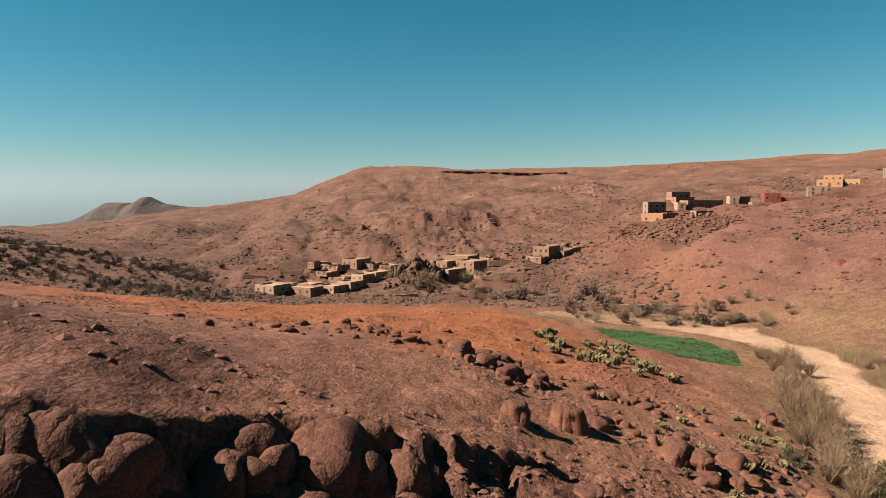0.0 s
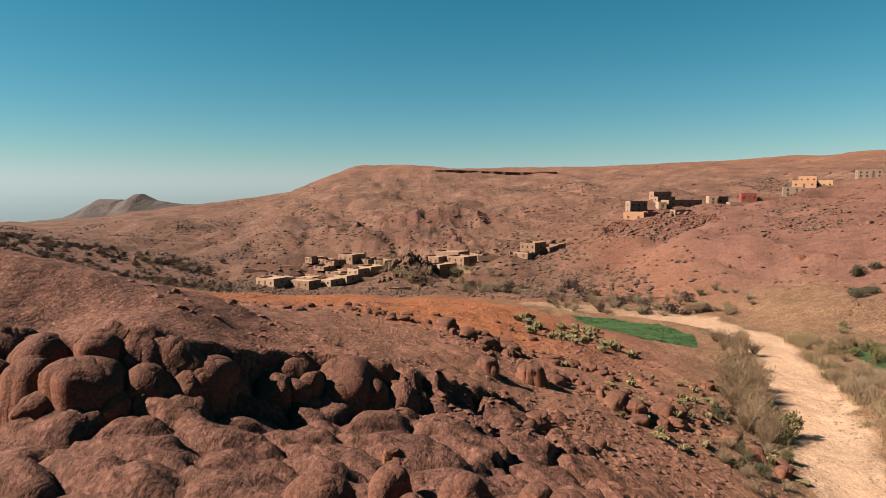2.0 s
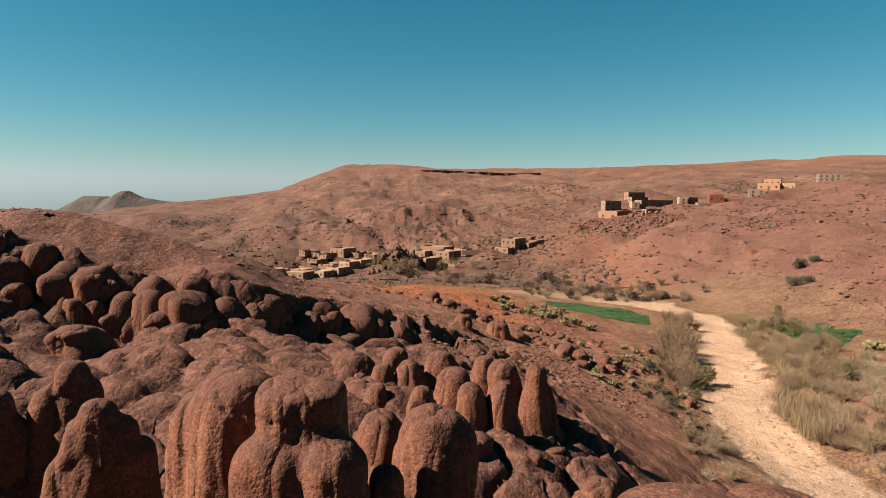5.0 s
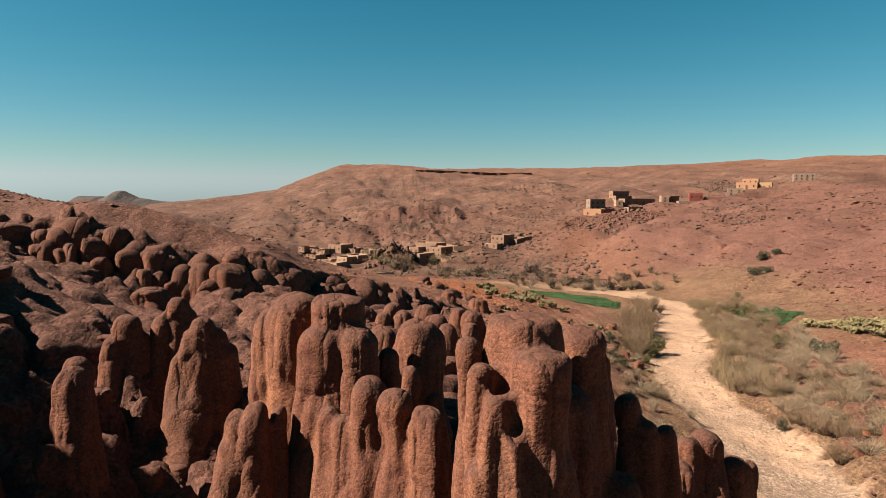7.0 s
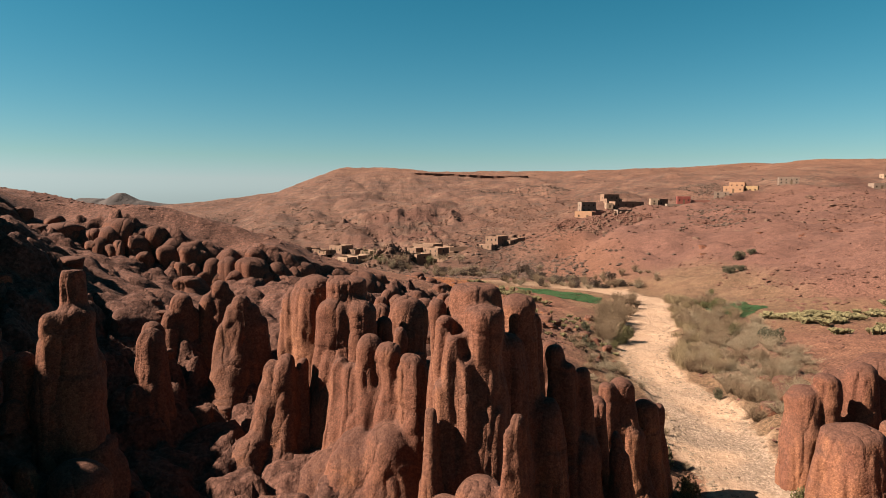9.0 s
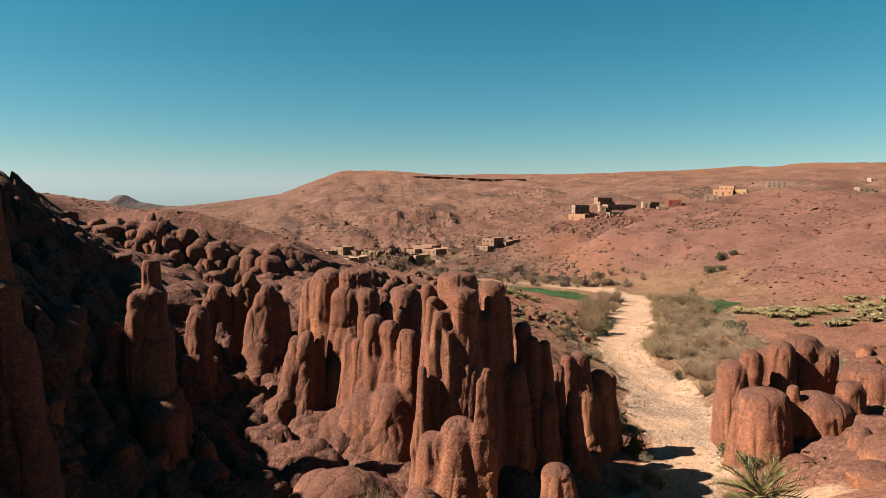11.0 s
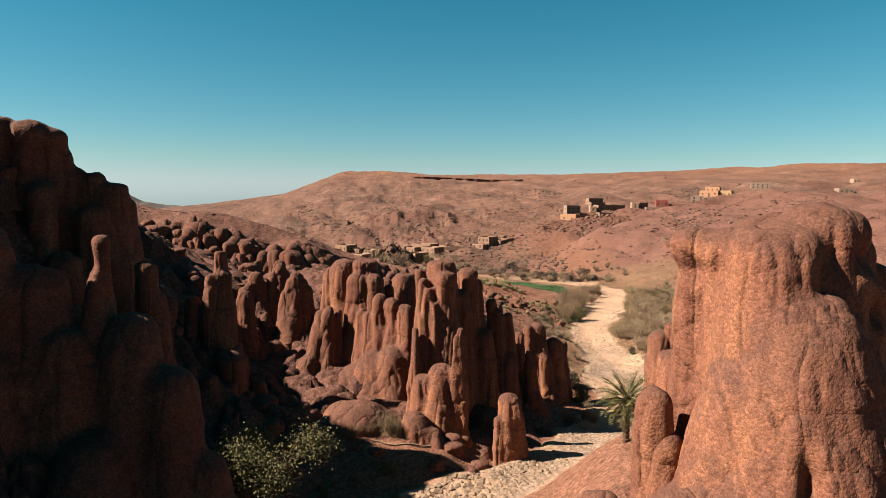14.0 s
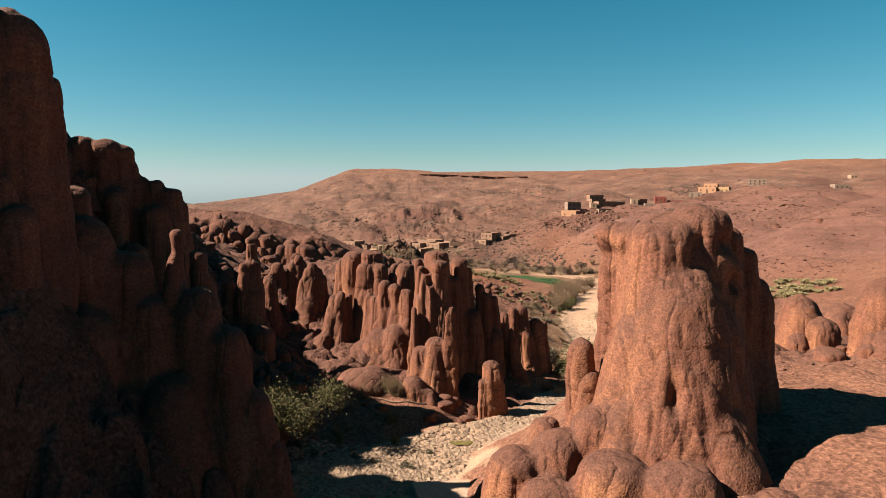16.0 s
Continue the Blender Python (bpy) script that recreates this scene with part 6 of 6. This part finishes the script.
strewn("hill_crag", 1800, under_the_houses, 0.2, 0.8, RED_ROCK, "reddish broken crag below the hill houses", "rocks", 0.9)
strewn("ledge_stones", 2200, on_ledges, 0.25, 1.4, RED_ROCK, "low stony ledges across the red hill", "rocks", 0.5)
strewn("far_slope_scrub", 9000, on_scrub_slope, 0.25, 1.05, SCRUB, "low dark scrub dotted over the far hillside", "scrub", 0.8)
strewn("ridge_scrub", 2600, on_dark_ridge, 0.3, 1.1, SCRUB, "dark low scrub and stone on the ridge", "scrub", 0.8)
strewn("slope_stones", 8000, on_smooth_slope, 0.06, 0.42, RED_ROCK, "small reddish stones on the smooth slope", "stones", 0.6)
strewn("flat_stones", 2600, on_right_flat, 0.06, 0.4, RED_ROCK, "small reddish stones on the flat ground", "stones", 0.6)
strewn("stream_stones", 2600, in_stream, 0.07, 0.4, PALE_STONE, "pale rounded stones in the stream bed", "stones", 0.6)
strewn("stream_rubble", 3200, in_gully, 0.12, 0.5, PALE_STONE, "pale angular rubble piled along the shaded stream", "stones", 0.6)
strewn("bed_stones", 1800, in_bed, 0.05, 0.32, PALE_STONE, "pale pebbles along the dry riverbed", "stones", 0.5)


# ---- the rimrock under the plateau's edge ----
def rim_ledge(x0, x1, y, tall, label):
    s = Soup()
    xs = np.linspace(x0, x1, 120)
    top = np.polyval(np.polyfit(xs, [height(x, y) for x in xs], 3), xs)
    wave = vnoise(xs * 0.12, xs * 0, xs * 0 + 3)
    top = top + 0.4 + tall * (0.35 + 0.65 * np.sin(np.pi * (xs - x0) / (x1 - x0)) ** 0.7) * (0.9 + 0.15 * wave)
    front = y + 1.3 * vnoise(xs * 0.2, xs * 0 + 4, xs * 0)
    for k in range(len(xs) - 1):
        a, b = xs[k], xs[k + 1]
        for (fa, za), (fb, zb) in (((0, -5), (-0.8, 0)), ((-0.8, 0), (26, 0.2)), ((26, 0.2), (26, -6))):
            s.face((a, front[k] + fa, top[k] + za), (b, front[k + 1] + fa, top[k + 1] + za), (b, front[k + 1] + fb, top[k + 1] + zb), (a, front[k] + fb, top[k] + zb))
    return tagged(new("rock_ledge", s.mesh("rock_ledge", RED_ROCK)), label, "cliff", kind="structure")


rim_ledge(0, 102, 532, 1.7, "long dark rimrock ledge below the plateau's edge")


# ---- a far table mountain ----
def far_mesa():
    X, Y = np.meshgrid(np.linspace(-1400, -520, 260), np.linspace(1780, 2140, 60))
    ridge = np.interp(X, (-1400, -1250, -1110, -1080, -1030, -1012, -950, -938, -918, -902, -884, -868, -840, -790, -700, -520), (-62, -50, -34, -20, 8, 20, 21, 17, 27, 37, 37, 29, 16, 6, 0, -20))
    Z = -60 + (ridge + 60) * np.exp(-(((Y - 1960) / 120) ** 2)) + 2.0 * fbm(X * 0.02, Y * 0.02, X * 0, 4)
    me = grid_mesh("distant_mesa", X, Y, Z)
    # greyed base colour takes in the tint of distant haze
    me.materials.append(plain("far_mountain", (0.05, 0.04, 0.038), (0.105, 0.078, 0.07), 0.02, 0.95, 0.6, 6.0))
    return tagged(new("distant_mesa", me), "dark table mountain far beyond the valley", "mountain", kind="structure")


far_mesa()


# ---- by the stream ----
WATER, wt, wp = material("shallow_water")
wt.links.new(ramp(wt, noise_tex(wt, 1.2), (0.3, (0.05, 0.045, 0.015)), (0.7, (0.09, 0.07, 0.025))), wp.inputs["Base Color"])
wp.inputs["Roughness"].default_value = 0.08
bump(wt, wp, noise_tex(wt, 6.0), 0.15, 0.01)
s = Soup()
ring = [(6.2 + (1.2 + 0.25 * math.sin(3 * a)) * math.cos(a) * 0.8, -32.6 + (0.6 + 0.15 * math.cos(2 * a)) * math.sin(a), 9.58) for a in np.linspace(0, 6.28, 28, endpoint=False)]
s.face(*ring)
tagged(new("water", s.mesh("water", WATER)), "shallow brown-green pool among stones", "water", kind="structure")

# a concrete ford with a raised lip
FORD_CEMENT = plain("pale_concrete", (0.34, 0.225, 0.16), (0.44, 0.30, 0.215), 2.0, 0.9, 0.4, 0.02)
ford = tagged(new("ford"), "pale sand-covered concrete ford across the stream", "ford")
ford.matrix_basis = pose(4.6, -42.6, 9.35, 0, 3, 12)
bm = bmesh.new()
box(bm, -2.3, 2.3, -1.6, 1.6, 0.0, 0.75, 0.06)
part("slab", bm, FORD_CEMENT, ford)
bm = bmesh.new()
box(bm, -2.4, 2.4, -1.95, -1.63, -0.1, 0.86, 0.03)
part("lip", bm, FORD_CEMENT, ford)

pipe = bpy.data.curves.new("irrigation_pipe", "CURVE")
pipe.dimensions, pipe.bevel_depth, pipe.bevel_resolution = "3D", 0.06, 2
line = pipe.splines.new("POLY")
way = [(-1.5 + 0.62 * k, -25.4 - 0.9 * math.sin(k * 0.42) * 0.5) for k in range(18)]
line.points.add(len(way) - 1)
for k, (x, y) in enumerate(way):
    line.points[k].co = (x, y, height(x, y) + 0.1, 1)
pipe.materials.append(PALE_STONE)
tagged(new("irrigation_pipe", pipe), "pale mud-covered irrigation pipe along the rock's foot", "pipe")
for k in range(16):
    shrub(rnd.choice(("pale", "olive", "twig")), rnd.uniform(-10, 1), rnd.uniform(-33, -26), rnd.uniform(0.5, 1.1), rnd.uniform(0.5, 1.2))
for k in range(7):
    shrub("green", rnd.uniform(-3, 4), rnd.uniform(-38, -34), rnd.uniform(0.4, 0.8), rnd.uniform(0.3, 0.6))
# bushes at the foot of the rocks
shrub("olive", 20.0, -8.0, 1.35, 2.0)
shrub("green", 20.4, -7.2, 1.0, 1.6)
shrub("olive", 26.4, -10.3, 1.0, 1.5)
shrub("green", 80.4, 109.8, 2.6, 2.8)
shrub("green", 84.0, 111.0, 1.8, 2.0)
for k in range(9):
    shrub(rnd.choice(("reed", "pale", "twig")), 17.4 + rnd.uniform(-1.6, 1.8), -15.2 + rnd.uniform(-1.8, 1.8), rnd.uniform(0.6, 1.1), rnd.uniform(0.9, 1.6))
for k in range(10):
    shrub(rnd.choice(("reed", "twig", "twig")), -1.6 + rnd.uniform(-2.2, 2.2), -25.0 + rnd.uniform(-1.8, 1.6), rnd.uniform(0.7, 1.3), rnd.uniform(1.0, 2.0))
